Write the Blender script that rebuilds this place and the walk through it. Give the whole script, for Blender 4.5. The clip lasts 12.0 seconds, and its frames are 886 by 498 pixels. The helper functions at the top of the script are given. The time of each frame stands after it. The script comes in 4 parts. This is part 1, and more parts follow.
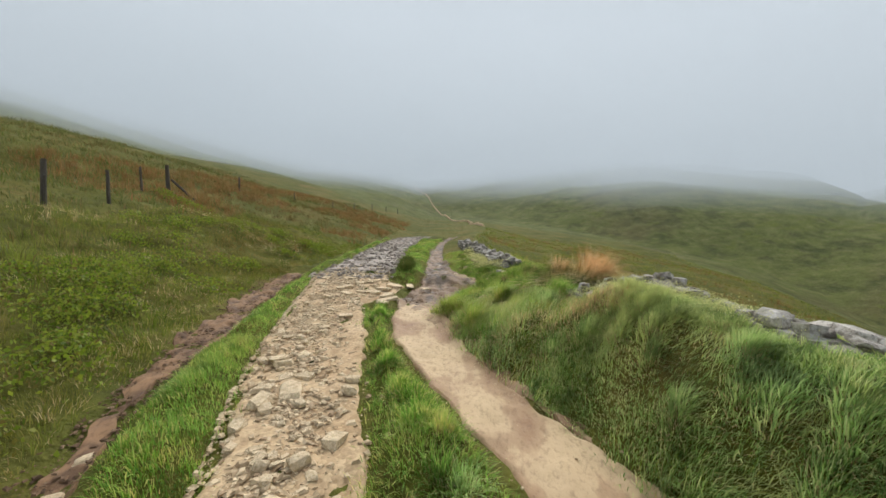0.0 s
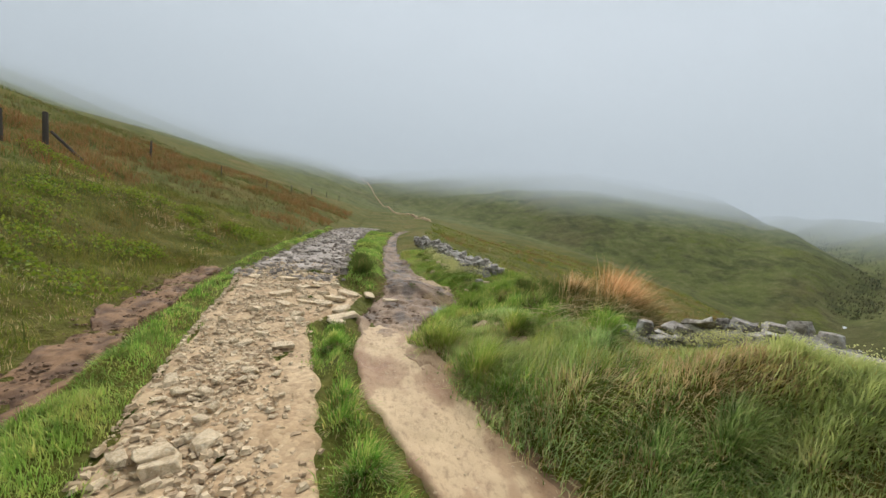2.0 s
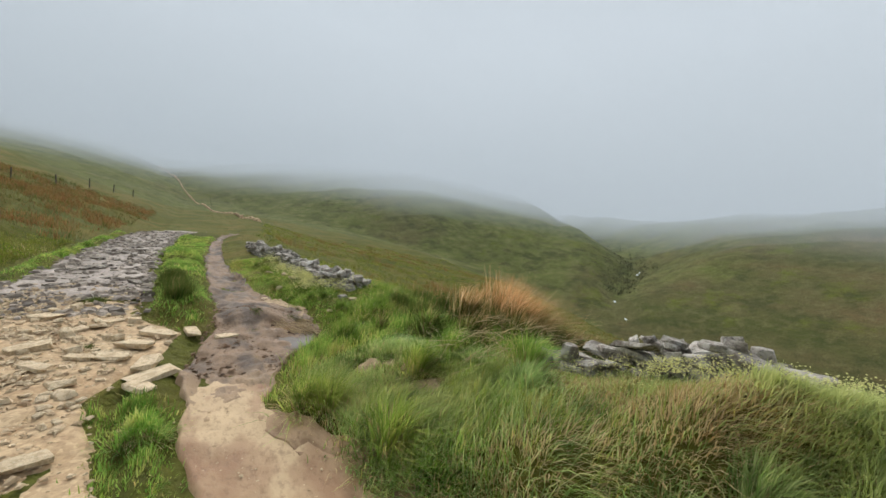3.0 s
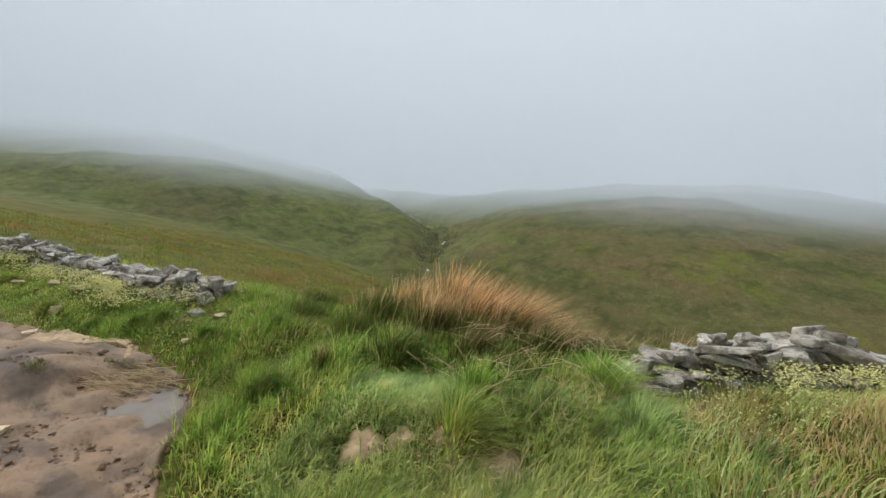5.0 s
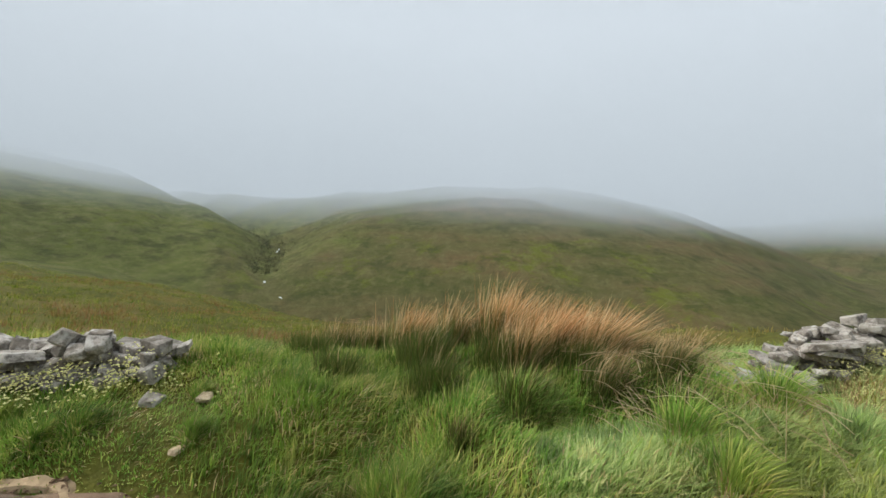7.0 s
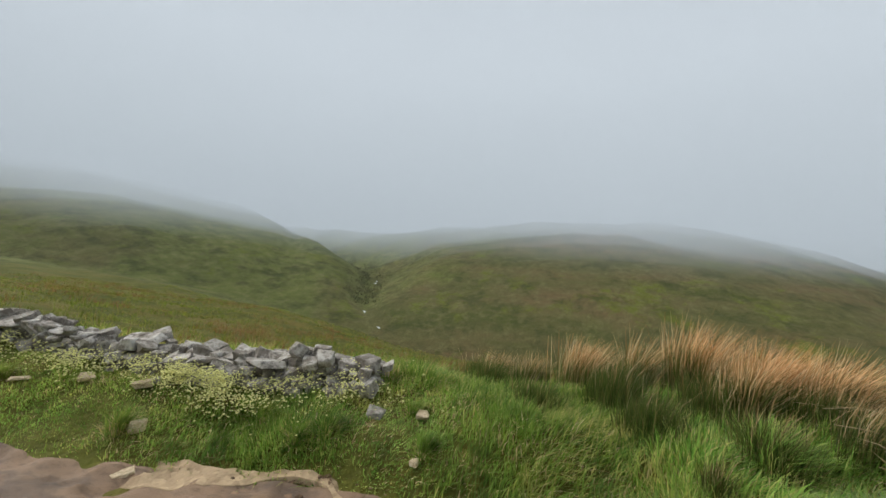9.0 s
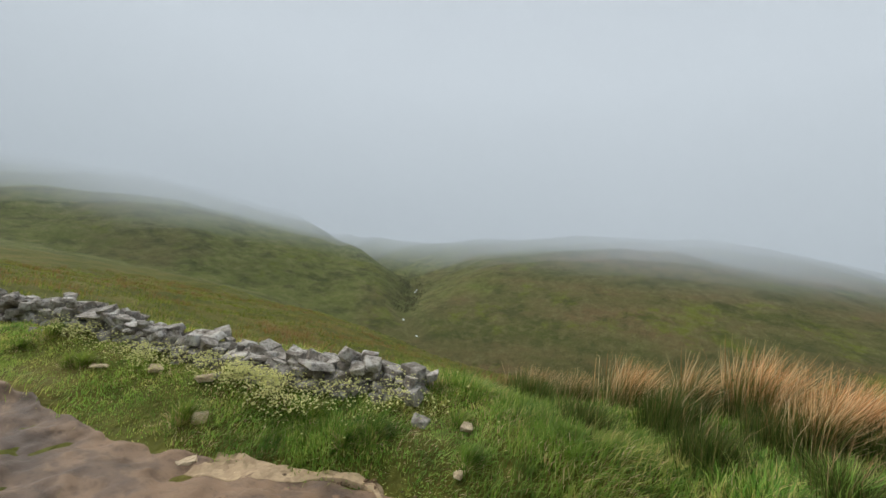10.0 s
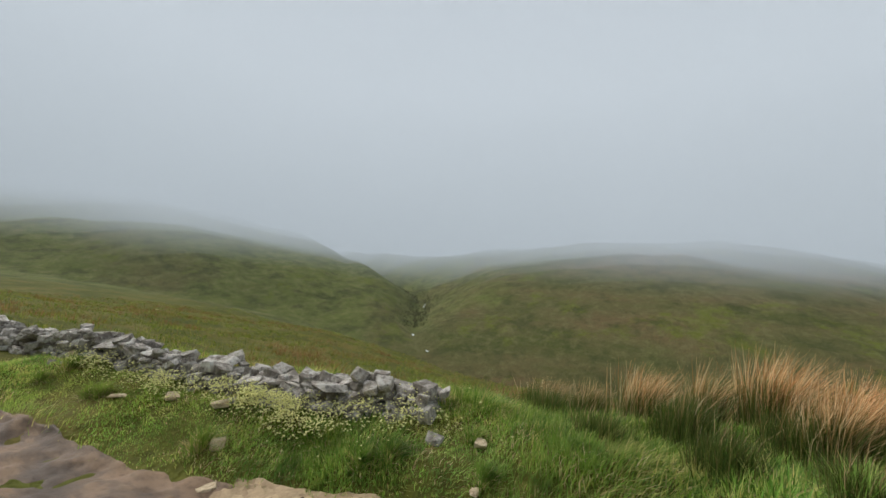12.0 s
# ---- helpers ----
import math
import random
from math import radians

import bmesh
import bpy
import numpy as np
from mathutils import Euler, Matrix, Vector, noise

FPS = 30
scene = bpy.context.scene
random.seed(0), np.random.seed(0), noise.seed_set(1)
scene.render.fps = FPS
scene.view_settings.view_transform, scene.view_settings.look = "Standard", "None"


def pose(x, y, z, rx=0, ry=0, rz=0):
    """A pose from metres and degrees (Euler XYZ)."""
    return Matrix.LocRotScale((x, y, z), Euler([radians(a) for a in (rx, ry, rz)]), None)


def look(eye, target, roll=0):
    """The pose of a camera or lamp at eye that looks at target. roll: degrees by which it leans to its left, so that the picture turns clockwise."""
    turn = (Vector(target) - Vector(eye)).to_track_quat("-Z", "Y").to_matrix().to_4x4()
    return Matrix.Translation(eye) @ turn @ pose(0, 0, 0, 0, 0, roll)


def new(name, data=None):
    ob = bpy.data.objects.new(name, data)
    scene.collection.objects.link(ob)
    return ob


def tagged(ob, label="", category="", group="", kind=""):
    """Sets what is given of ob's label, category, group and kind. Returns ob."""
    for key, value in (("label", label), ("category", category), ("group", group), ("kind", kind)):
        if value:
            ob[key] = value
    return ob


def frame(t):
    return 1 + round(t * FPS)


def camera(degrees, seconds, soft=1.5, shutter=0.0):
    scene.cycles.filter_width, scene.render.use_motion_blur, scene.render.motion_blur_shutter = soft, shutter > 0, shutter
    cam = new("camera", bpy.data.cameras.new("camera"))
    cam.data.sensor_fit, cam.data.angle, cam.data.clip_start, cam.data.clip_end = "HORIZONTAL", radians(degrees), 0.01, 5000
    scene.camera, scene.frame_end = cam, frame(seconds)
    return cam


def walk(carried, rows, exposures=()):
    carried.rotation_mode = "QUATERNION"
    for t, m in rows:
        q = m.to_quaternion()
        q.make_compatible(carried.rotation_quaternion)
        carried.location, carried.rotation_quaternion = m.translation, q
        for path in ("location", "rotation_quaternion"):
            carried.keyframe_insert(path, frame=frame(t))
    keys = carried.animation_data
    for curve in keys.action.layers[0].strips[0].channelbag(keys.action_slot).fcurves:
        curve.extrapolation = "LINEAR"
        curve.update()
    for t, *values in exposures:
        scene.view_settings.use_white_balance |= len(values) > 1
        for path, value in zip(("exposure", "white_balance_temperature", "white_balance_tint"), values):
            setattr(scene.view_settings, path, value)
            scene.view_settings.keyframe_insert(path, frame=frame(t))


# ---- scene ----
cam = camera(95.4, 12.0)
PATH = [
    (0, (-0.027, 0.228, 1.644), (-0.037, 2.222, 1.494), -0.1),
    (0.5, (-0.141, 0.767, 1.635), (-0.099, 2.758, 1.46), 0.6),
    (1, (-0.234, 1.288, 1.639), (-0.097, 3.272, 1.43), 3.1),
    (1.5, (-0.501, 1.769, 1.595), (-0.345, 3.754, 1.408), 5.0),
    (2, (-0.673, 2.267, 1.61), (-0.374, 4.237, 1.443), 4.6),
    (2.5, (-0.761, 2.903, 1.649), (-0.092, 4.783, 1.513), 4.5),
    (3, (-0.838, 3.491, 1.668), (0.206, 5.193, 1.556), 4.3),
    (3.5, (-0.871, 3.978, 1.638), (0.401, 5.519, 1.559), 3.5),
    (5.5, (-1.09, 6.197, 1.618), (0.709, 7.036, 1.379), 3.7),
    (6, (-1.121, 6.81, 1.617), (0.764, 7.417, 1.338), 2.9),
    (6.5, (-1.094, 7.349, 1.667), (0.863, 7.7, 1.448), 1.4),
    (8.5, (-1.558, 8.509, 1.643), (0.411, 8.852, 1.715), 2.1),
    (9, (-1.496, 8.629, 1.605), (0.379, 9.322, 1.636), 2.7),
    (9.5, (-1.545, 8.67, 1.611), (0.275, 9.498, 1.66), 3.9),
    (10, (-1.552, 8.686, 1.609), (0.243, 9.564, 1.679), 4.7),
    (10.5, (-1.585, 8.695, 1.622), (0.197, 9.598, 1.714), 4.4),
    (11, (-1.606, 8.69, 1.628), (0.169, 9.603, 1.742), 3.7),
    (11.5, (-1.603, 8.668, 1.636), (0.173, 9.579, 1.763), 2.7),
    (12, (-1.615, 8.654, 1.649), (0.162, 9.562, 1.782), 2.2),
]
walk(cam, [(t, look(eye, target, roll)) for t, eye, target, roll in PATH],
     [(0, 0.0), (2.5, 0.02), (3.5, -0.1), (5.5, 0.08), (6.5, 0.1), (8.5, -0.1), (10.5, -0.12), (12, -0.18)])

# ---- light ----
world = bpy.data.worlds.new("overcast_sky")
scene.world = world
world.use_nodes = True
wn, wl = world.node_tree.nodes, world.node_tree.links
wn.clear()
sky = wn.new("ShaderNodeTexSky")
sky.sky_type, sky.sun_disc = "NISHITA", False
SUN_ELEV, SUN_HEAD = radians(42), radians(5)
sky.sun_elevation, sky.sun_rotation = SUN_ELEV, SUN_HEAD
sky.air_density, sky.dust_density, sky.ozone_density = 1.0, 9.0, 1.0
# soft billows in the cloud cover
billow = wn.new("ShaderNodeTexNoise")
billow.inputs["Scale"].default_value, billow.inputs["Detail"].default_value, billow.inputs["Roughness"].default_value = 1.7, 3.0, 0.45
cloud = wn.new("ShaderNodeValToRGB")
cloud.color_ramp.elements[0].position, cloud.color_ramp.elements[0].color = 0.36, (5.9, 6.6, 7.15, 1)
cloud.color_ramp.elements[1].position, cloud.color_ramp.elements[1].color = 0.64, (7.6, 8.25, 8.6, 1)
wl.new(billow.outputs["Fac"], cloud.inputs[0])
wmix = wn.new("ShaderNodeMix")
wmix.data_type = "RGBA"
wmix.inputs[0].default_value = 0.7
bg = wn.new("ShaderNodeBackground")
bg.inputs[1].default_value = 0.1
wout = wn.new("ShaderNodeOutputWorld")
wl.new(sky.outputs[0], wmix.inputs[6])
wl.new(cloud.outputs[0], wmix.inputs[7])
wl.new(wmix.outputs[2], bg.inputs[0])
wl.new(bg.outputs[0], wout.inputs[0])

sun = new("sun", bpy.data.lights.new("sun", "SUN"))
sun.data.energy, sun.data.angle, sun.data.color = 3.3, radians(50), (1.0, 0.97, 0.92)
sun.matrix_world = look((60 * math.sin(SUN_HEAD), 6 + 60 * math.cos(SUN_HEAD), 60 * math.tan(SUN_ELEV)), (0, 6, 0))

# cloud on the hills: where it begins and is full, in metres up, and how thick it is
MIST_BASE, MIST_FULL, MIST_DENSE, MIST_THIN = 4.5, 22.0, 0.042, 0.0004
scene.cycles.transparent_max_bounces = 40

# ---- materials ----


def mat_new(name, rough=0.85, spec=0.25):
    m = bpy.data.materials.new(name)
    m.use_nodes = True
    b = m.node_tree.nodes["Principled BSDF"]
    b.inputs["Roughness"].default_value = rough
    b.inputs["Specular IOR Level"].default_value = spec
    return m, m.node_tree.nodes, m.node_tree.links, b


def coords(n, l, scale=1.0, kind="Object"):
    c = n.new("ShaderNodeTexCoord")
    mp = n.new("ShaderNodeMapping")
    mp.inputs["Scale"].default_value = (scale, scale, scale) if isinstance(scale, (int, float)) else scale
    l.new(c.outputs[kind], mp.inputs[0])
    return mp.outputs[0]


def world_pos(n, l, scale=1.0):
    c = n.new("ShaderNodeNewGeometry")
    mp = n.new("ShaderNodeMapping")
    mp.inputs["Scale"].default_value = (scale, scale, scale) if isinstance(scale, (int, float)) else scale
    l.new(c.outputs["Position"], mp.inputs[0])
    return mp.outputs[0]


def noise_tex(n, l, vec, scale, detail=6, rough=0.6):
    t = n.new("ShaderNodeTexNoise")
    t.inputs["Scale"].default_value = scale
    t.inputs["Detail"].default_value = detail
    t.inputs["Roughness"].default_value = rough
    l.new(vec, t.inputs["Vector"])
    return t.outputs["Fac"]


def ramp(n, l, fac, stops):
    r = n.new("ShaderNodeValToRGB")
    e = r.color_ramp.elements
    while len(e) > len(stops):
        e.remove(e[-1])
    while len(e) < len(stops):
        e.new(0.5)
    for i, (p, c) in enumerate(stops):
        e[i].position = p
        e[i].color = (*c, 1) if len(c) == 3 else c
    l.new(fac, r.inputs[0])
    return r.outputs[0]


def mix(n, l, fac, a, b, blend="MIX"):
    m = n.new("ShaderNodeMix")
    m.data_type, m.blend_type = "RGBA", blend
    for sock, v in ((m.inputs[0], fac), (m.inputs[6], a), (m.inputs[7], b)):
        if isinstance(v, (int, float)):
            sock.default_value = v
        elif isinstance(v, tuple):
            sock.default_value = (*v, 1)
        else:
            l.new(v, sock)
    return m.outputs[2]


def mathn(n, l, op, a, b=0.0):
    m = n.new("ShaderNodeMath")
    m.operation = op
    for i, v in enumerate((a, b)):
        if isinstance(v, (int, float)):
            m.inputs[i].default_value = v
        else:
            l.new(v, m.inputs[i])
    return m.outputs[0]


def bump(n, l, b, fac, strength, dist):
    k = n.new("ShaderNodeBump")
    k.inputs["Strength"].default_value = strength
    k.inputs["Distance"].default_value = dist
    l.new(fac, k.inputs["Height"])
    l.new(k.outputs[0], b.inputs["Normal"])


def grey(v):
    return (v, v, v)


def turf_material():
    m, n, l, b = mat_new("moor_turf", 0.95, 0.1)
    p = world_pos(n, l)
    big = noise_tex(n, l, p, 0.04, 5, 0.62)
    mid = noise_tex(n, l, p, 0.35, 6, 0.65)
    clump = noise_tex(n, l, p, 0.24, 7, 0.75)
    fine = noise_tex(n, l, p, 5.0, 6, 0.7)
    streak = noise_tex(n, l, world_pos(n, l, (0.05, 0.05, 0.35)), 1.0, 6, 0.6)
    # the near slopes are yellower grass, the far hills darker heath and bracken
    near = ramp(n, l, mid, [(0.3, (0.08, 0.095, 0.016)), (0.5, (0.13, 0.13, 0.026)), (0.7, (0.21, 0.155, 0.048))])
    green = ramp(n, l, mid, [(0.3, (0.08, 0.1, 0.02)), (0.5, (0.125, 0.145, 0.032)), (0.7, (0.18, 0.185, 0.052))])
    heath = ramp(n, l, streak, [(0.35, (0.075, 0.085, 0.02)), (0.5, (0.12, 0.105, 0.04)), (0.66, (0.16, 0.105, 0.05))])
    # more heath and dead bracken on the southern hill, more grass on the northern one
    lie = n.new("ShaderNodeSeparateXYZ")
    l.new(p, lie.inputs[0])
    south = n.new("ShaderNodeMapRange")
    for i, v in ((1, 62.0), (2, 20.0), (3, -0.1), (4, 0.16)):
        south.inputs[i].default_value = v
    l.new(lie.outputs[1], south.inputs[0])
    far = mix(n, l, ramp(n, l, mathn(n, l, "ADD", big, south.outputs[0]), [(0.42, grey(0)), (0.58, grey(0.85))]), green, heath)
    far = mix(n, l, ramp(n, l, noise_tex(n, l, p, 0.08, 5, 0.75), [(0.56, grey(0)), (0.64, grey(0.75))]), far, (0.13, 0.155, 0.014))
    far = mix(n, l, ramp(n, l, noise_tex(n, l, p, 0.7, 5, 0.75), [(0.48, grey(0)), (0.66, grey(0.5))]), far, (0.2, 0.18, 0.085))
    far = mix(n, l, ramp(n, l, clump, [(0.38, grey(0.7)), (0.5, grey(0))]), far, (0.05, 0.06, 0.014))
    d = n.new("ShaderNodeVectorMath")
    d.operation = "LENGTH"
    l.new(p, d.inputs[0])
    sep = n.new("ShaderNodeSeparateXYZ")
    l.new(p, sep.inputs[0])
    away = mathn(n, l, "MAXIMUM", mathn(n, l, "MULTIPLY", sep.outputs[0], 2.0), mathn(n, l, "MULTIPLY", d.outputs["Value"], 0.72))
    zone = mathn(n, l, "ADD", away, mathn(n, l, "MULTIPLY", mid, 8.0))
    rng_ = n.new("ShaderNodeMapRange")
    for i, v in ((1, 50.0), (2, 56.0), (3, 0.0), (4, 1.0)):
        rng_.inputs[i].default_value = v
    l.new(zone, rng_.inputs[0])
    c = mix(n, l, rng_.outputs[0], near, far)
    c = mix(n, l, ramp(n, l, fine, [(0.35, grey(0.45)), (0.6, grey(0))]), c, (0.045, 0.042, 0.018))
    l.new(c, b.inputs["Base Color"])
    s = mathn(n, l, "ADD", mathn(n, l, "MULTIPLY", fine, 0.3), mathn(n, l, "ADD", mid, mathn(n, l, "MULTIPLY", clump, 2.0)))
    bump(n, l, b, s, 1.0, 0.25)
    return m


def gravel_material(name, light, dark, wet=0.0):
    m, n, l, b = mat_new(name, 0.85 - 0.4 * wet, 0.3 + 0.3 * wet)
    p = world_pos(n, l)
    big = noise_tex(n, l, p, 0.9, 5, 0.6)
    fine = noise_tex(n, l, p, 16, 8, 0.7)
    v = n.new("ShaderNodeTexVoronoi")
    v.inputs["Scale"].default_value = 24
    l.new(p, v.inputs["Vector"])
    c = mix(n, l, ramp(n, l, big, [(0.35, grey(0)), (0.65, grey(1))]), dark, light)
    c = mix(n, l, ramp(n, l, fine, [(0.3, grey(0.7)), (0.55, grey(0))]), c, tuple(0.45 * k for k in dark))
    c = mix(n, l, 0.35, c, ramp(n, l, v.outputs["Color"], [(0.2, tuple(0.7 * k for k in dark)), (0.8, tuple(min(1, 1.15 * k) for k in light))]))
    l.new(c, b.inputs["Base Color"])
    h = mathn(n, l, "ADD", fine, mathn(n, l, "MULTIPLY", v.outputs["Distance"], -1.0))
    bump(n, l, b, h, 0.4, 0.015)
    return m


def clay_material(name, light, dark, rough=0.8, scale=1.0, start=None):
    m, n, l, b = mat_new(name, rough, 0.3)
    p = world_pos(n, l, (1.0, 0.55, 1.0))
    big = noise_tex(n, l, p, 1.3 * scale, 5, 0.55)
    fine = noise_tex(n, l, p, 22, 8, 0.7)
    c = ramp(n, l, big, [(0.36, dark), (0.47, tuple(0.6 * d + 0.4 * a for a, d in zip(light, dark))), (0.5, tuple(0.25 * d + 0.75 * a for a, d in zip(light, dark))), (0.66, light)])
    if start:
        # paler sandy soil up to a ragged line across the path
        y0, sand = start
        sep = n.new("ShaderNodeSeparateXYZ")
        l.new(world_pos(n, l), sep.inputs[0])
        edge = n.new("ShaderNodeMapRange")
        for i, v in ((1, y0 - 0.5), (2, y0 + 0.7), (3, 1.0), (4, 0.0)):
            edge.inputs[i].default_value = v
        l.new(mathn(n, l, "ADD", sep.outputs[1], mathn(n, l, "MULTIPLY", mathn(n, l, "SUBTRACT", noise_tex(n, l, p, 3.0, 5, 0.6), 0.5), 1.8)), edge.inputs[0])
        c = mix(n, l, edge.outputs[0], c, sand)
    c = mix(n, l, ramp(n, l, fine, [(0.3, grey(0.55)), (0.5, grey(0))]), c, tuple(0.5 * k for k in dark))
    l.new(c, b.inputs["Base Color"])
    r = ramp(n, l, big, [(0.36, grey(rough * 0.8)), (0.6, grey(rough))])
    l.new(r, b.inputs["Roughness"])
    bump(n, l, b, mathn(n, l, "ADD", mathn(n, l, "MULTIPLY", fine, 0.4), big), 0.6, 0.06)
    return m


def stone_material(name, light, dark, lichen, moss=0.0, vary=0.45):
    m, n, l, b = mat_new(name, 0.85, 0.25)
    p = coords(n, l)
    info = n.new("ShaderNodeObjectInfo")
    off = n.new("ShaderNodeVectorMath")
    off.operation = "MULTIPLY_ADD"
    l.new(info.outputs["Random"], off.inputs[0])
    off.inputs[1].default_value = (37, 19, 53)
    l.new(p, off.inputs[2])
    q = off.outputs[0]
    big = noise_tex(n, l, q, 5.0, 6, 0.65)
    fine = noise_tex(n, l, q, 26, 8, 0.7)
    c = ramp(n, l, big, [(0.42, dark), (0.54, light)])
    c = mix(n, l, ramp(n, l, fine, [(0.34, grey(0.2 + 1.3 * vary)), (0.52, grey(0))]), c, tuple(0.35 * k for k in dark))
    c = mix(n, l, ramp(n, l, noise_tex(n, l, q, 8, 4, 0.6), [(0.55, grey(0)), (0.66, grey(0.75))]), c, lichen)
    c = mix(n, l, mathn(n, l, "MULTIPLY", info.outputs["Random"], vary), c, tuple(0.55 * k for k in dark))
    if moss:
        c = mix(n, l, ramp(n, l, noise_tex(n, l, q, 5, 4, 0.6), [(0.6, grey(0)), (0.7, grey(moss))]), c, (0.1, 0.12, 0.03))
    l.new(c, b.inputs["Base Color"])
    bump(n, l, b, mathn(n, l, "ADD", fine, mathn(n, l, "MULTIPLY", big, 1.5)), 0.7, 0.022)
    return m


def blade_material(name, tones, patch=0.9, patch_tones=None, bright=1.5):
    """Blades of grass: a tone for each blade, with broad patches."""
    m, n, l, b = mat_new(name, 0.55, 0.28)
    geo = n.new("ShaderNodeNewGeometry")
    tones = [tuple(bright * k for k in t) for t in tones]
    c = ramp(n, l, geo.outputs["Random Per Island"], [(i / max(1, len(tones) - 1), t) for i, t in enumerate(tones)])
    if patch_tones:
        patch_tones = [tuple(bright * k for k in t) for t in patch_tones]
        p = world_pos(n, l)
        big = noise_tex(n, l, p, patch, 4, 0.6)
        c = mix(n, l, ramp(n, l, big, [(0.45, grey(0)), (0.62, grey(0.75))]), c, patch_tones[0])
        if len(patch_tones) > 1:
            small = noise_tex(n, l, p, patch * 0.37, 4, 0.6)
            c = mix(n, l, ramp(n, l, small, [(0.5, grey(0)), (0.64, grey(0.7))]), c, patch_tones[1])
        tuft = noise_tex(n, l, p, 3.2, 3, 0.6)
        c = mix(n, l, ramp(n, l, tuft, [(0.36, grey(0.65)), (0.5, grey(0))]), c, tuple(0.6 * k for k in tones[0]))
        c = mix(n, l, ramp(n, l, tuft, [(0.58, grey(0)), (0.7, grey(0.5))]), c, tones[-1])
    l.new(c, b.inputs["Base Color"])
    tr = n.new("ShaderNodeBsdfTranslucent")
    l.new(c, tr.inputs[0])
    ms = n.new("ShaderNodeMixShader")
    ms.inputs[0].default_value = 0.45
    l.new(b.outputs[0], ms.inputs[1])
    l.new(tr.outputs[0], ms.inputs[2])
    l.new(ms.outputs[0], n["Material Output"].inputs[0])
    return m


TURF = turf_material()
GRAVEL = gravel_material("pale_gravel", (0.60, 0.45, 0.275), (0.41, 0.265, 0.14))
WET_GRAVEL = gravel_material("wet_gravel", (0.40, 0.33, 0.27), (0.21, 0.165, 0.13), 0.6)
CLAY = clay_material("sandy_clay", (0.60, 0.45, 0.275), (0.29, 0.165, 0.09))
RUT = clay_material("brown_rut_soil", (0.28, 0.165, 0.09), (0.12, 0.066, 0.036), 0.9, 4)
PEAT = clay_material("trodden_peat", (0.255, 0.165, 0.1), (0.085, 0.056, 0.037), 0.72, 2.0, (7.5, (0.42, 0.29, 0.17)))
DAMP = clay_material("damp_brown_clay", (0.43, 0.29, 0.17), (0.21, 0.12, 0.065), 0.7, 2.2)
PALE_STONE = stone_material("pale_sandstone", (0.76, 0.61, 0.41), (0.57, 0.43, 0.27), (0.76, 0.66, 0.48), 0, 0.1)
WET_STONE = stone_material("wet_slate", (0.42, 0.36, 0.30), (0.2, 0.17, 0.145), (0.48, 0.42, 0.36))
WALL_STONE = stone_material("weathered_gritstone", (0.56, 0.52, 0.46), (0.22, 0.19, 0.155), (0.76, 0.74, 0.69), 0.3, 0.48)
GRASS = blade_material("moor_grass", [(0.04, 0.08, 0.008), (0.095, 0.15, 0.017), (0.155, 0.2, 0.034), (0.34, 0.27, 0.11)], 0.55,
                       [(0.15, 0.21, 0.045), (0.24, 0.18, 0.07)], 2.35)
HILL_GRASS = blade_material("hillside_grass", [(0.06, 0.10, 0.008), (0.115, 0.165, 0.012), (0.18, 0.215, 0.024), (0.32, 0.26, 0.09)], 0.55,
                       [(0.17, 0.2, 0.035), (0.2, 0.12, 0.045)], 1.3)
LUSH = blade_material("lush_grass", [(0.03, 0.075, 0.009), (0.072, 0.15, 0.02), (0.125, 0.2, 0.034), (0.32, 0.27, 0.1)], 0.6, [(0.125, 0.205, 0.042), (0.18, 0.17, 0.04)], 2.7)
DEEP = blade_material("deep_green_grass", [(0.025, 0.055, 0.008), (0.06, 0.11, 0.015), (0.1, 0.145, 0.026), (0.22, 0.19, 0.06)], 0.6, [(0.09, 0.145, 0.022), (0.15, 0.14, 0.032)], 2.4)
PALE_GRASS = blade_material("pale_combed_grass", [(0.045, 0.09, 0.02), (0.11, 0.18, 0.045), (0.19, 0.25, 0.085), (0.33, 0.31, 0.16)], 0.6, [(0.23, 0.3, 0.125), (0.2, 0.2, 0.07)], 2.45)
ROUGH_GRASS = blade_material("rough_hill_grass", [(0.05, 0.065, 0.014), (0.09, 0.10, 0.024), (0.14, 0.13, 0.04), (0.19, 0.12, 0.055)], 0.3,
                             [(0.07, 0.105, 0.016), (0.12, 0.06, 0.026)])
DEAD = blade_material("dead_grass", [(0.24, 0.17, 0.08), (0.38, 0.29, 0.15), (0.52, 0.42, 0.25), (0.36, 0.25, 0.11)])
RUSSET = blade_material("russet_grass", [(0.16, 0.07, 0.025), (0.24, 0.12, 0.045), (0.3, 0.19, 0.08), (0.13, 0.12, 0.03)], bright=1.15)
RUSH = blade_material("green_rush", [(0.045, 0.075, 0.012), (0.075, 0.12, 0.02), (0.12, 0.16, 0.035), (0.2, 0.17, 0.06)], bright=1.05)


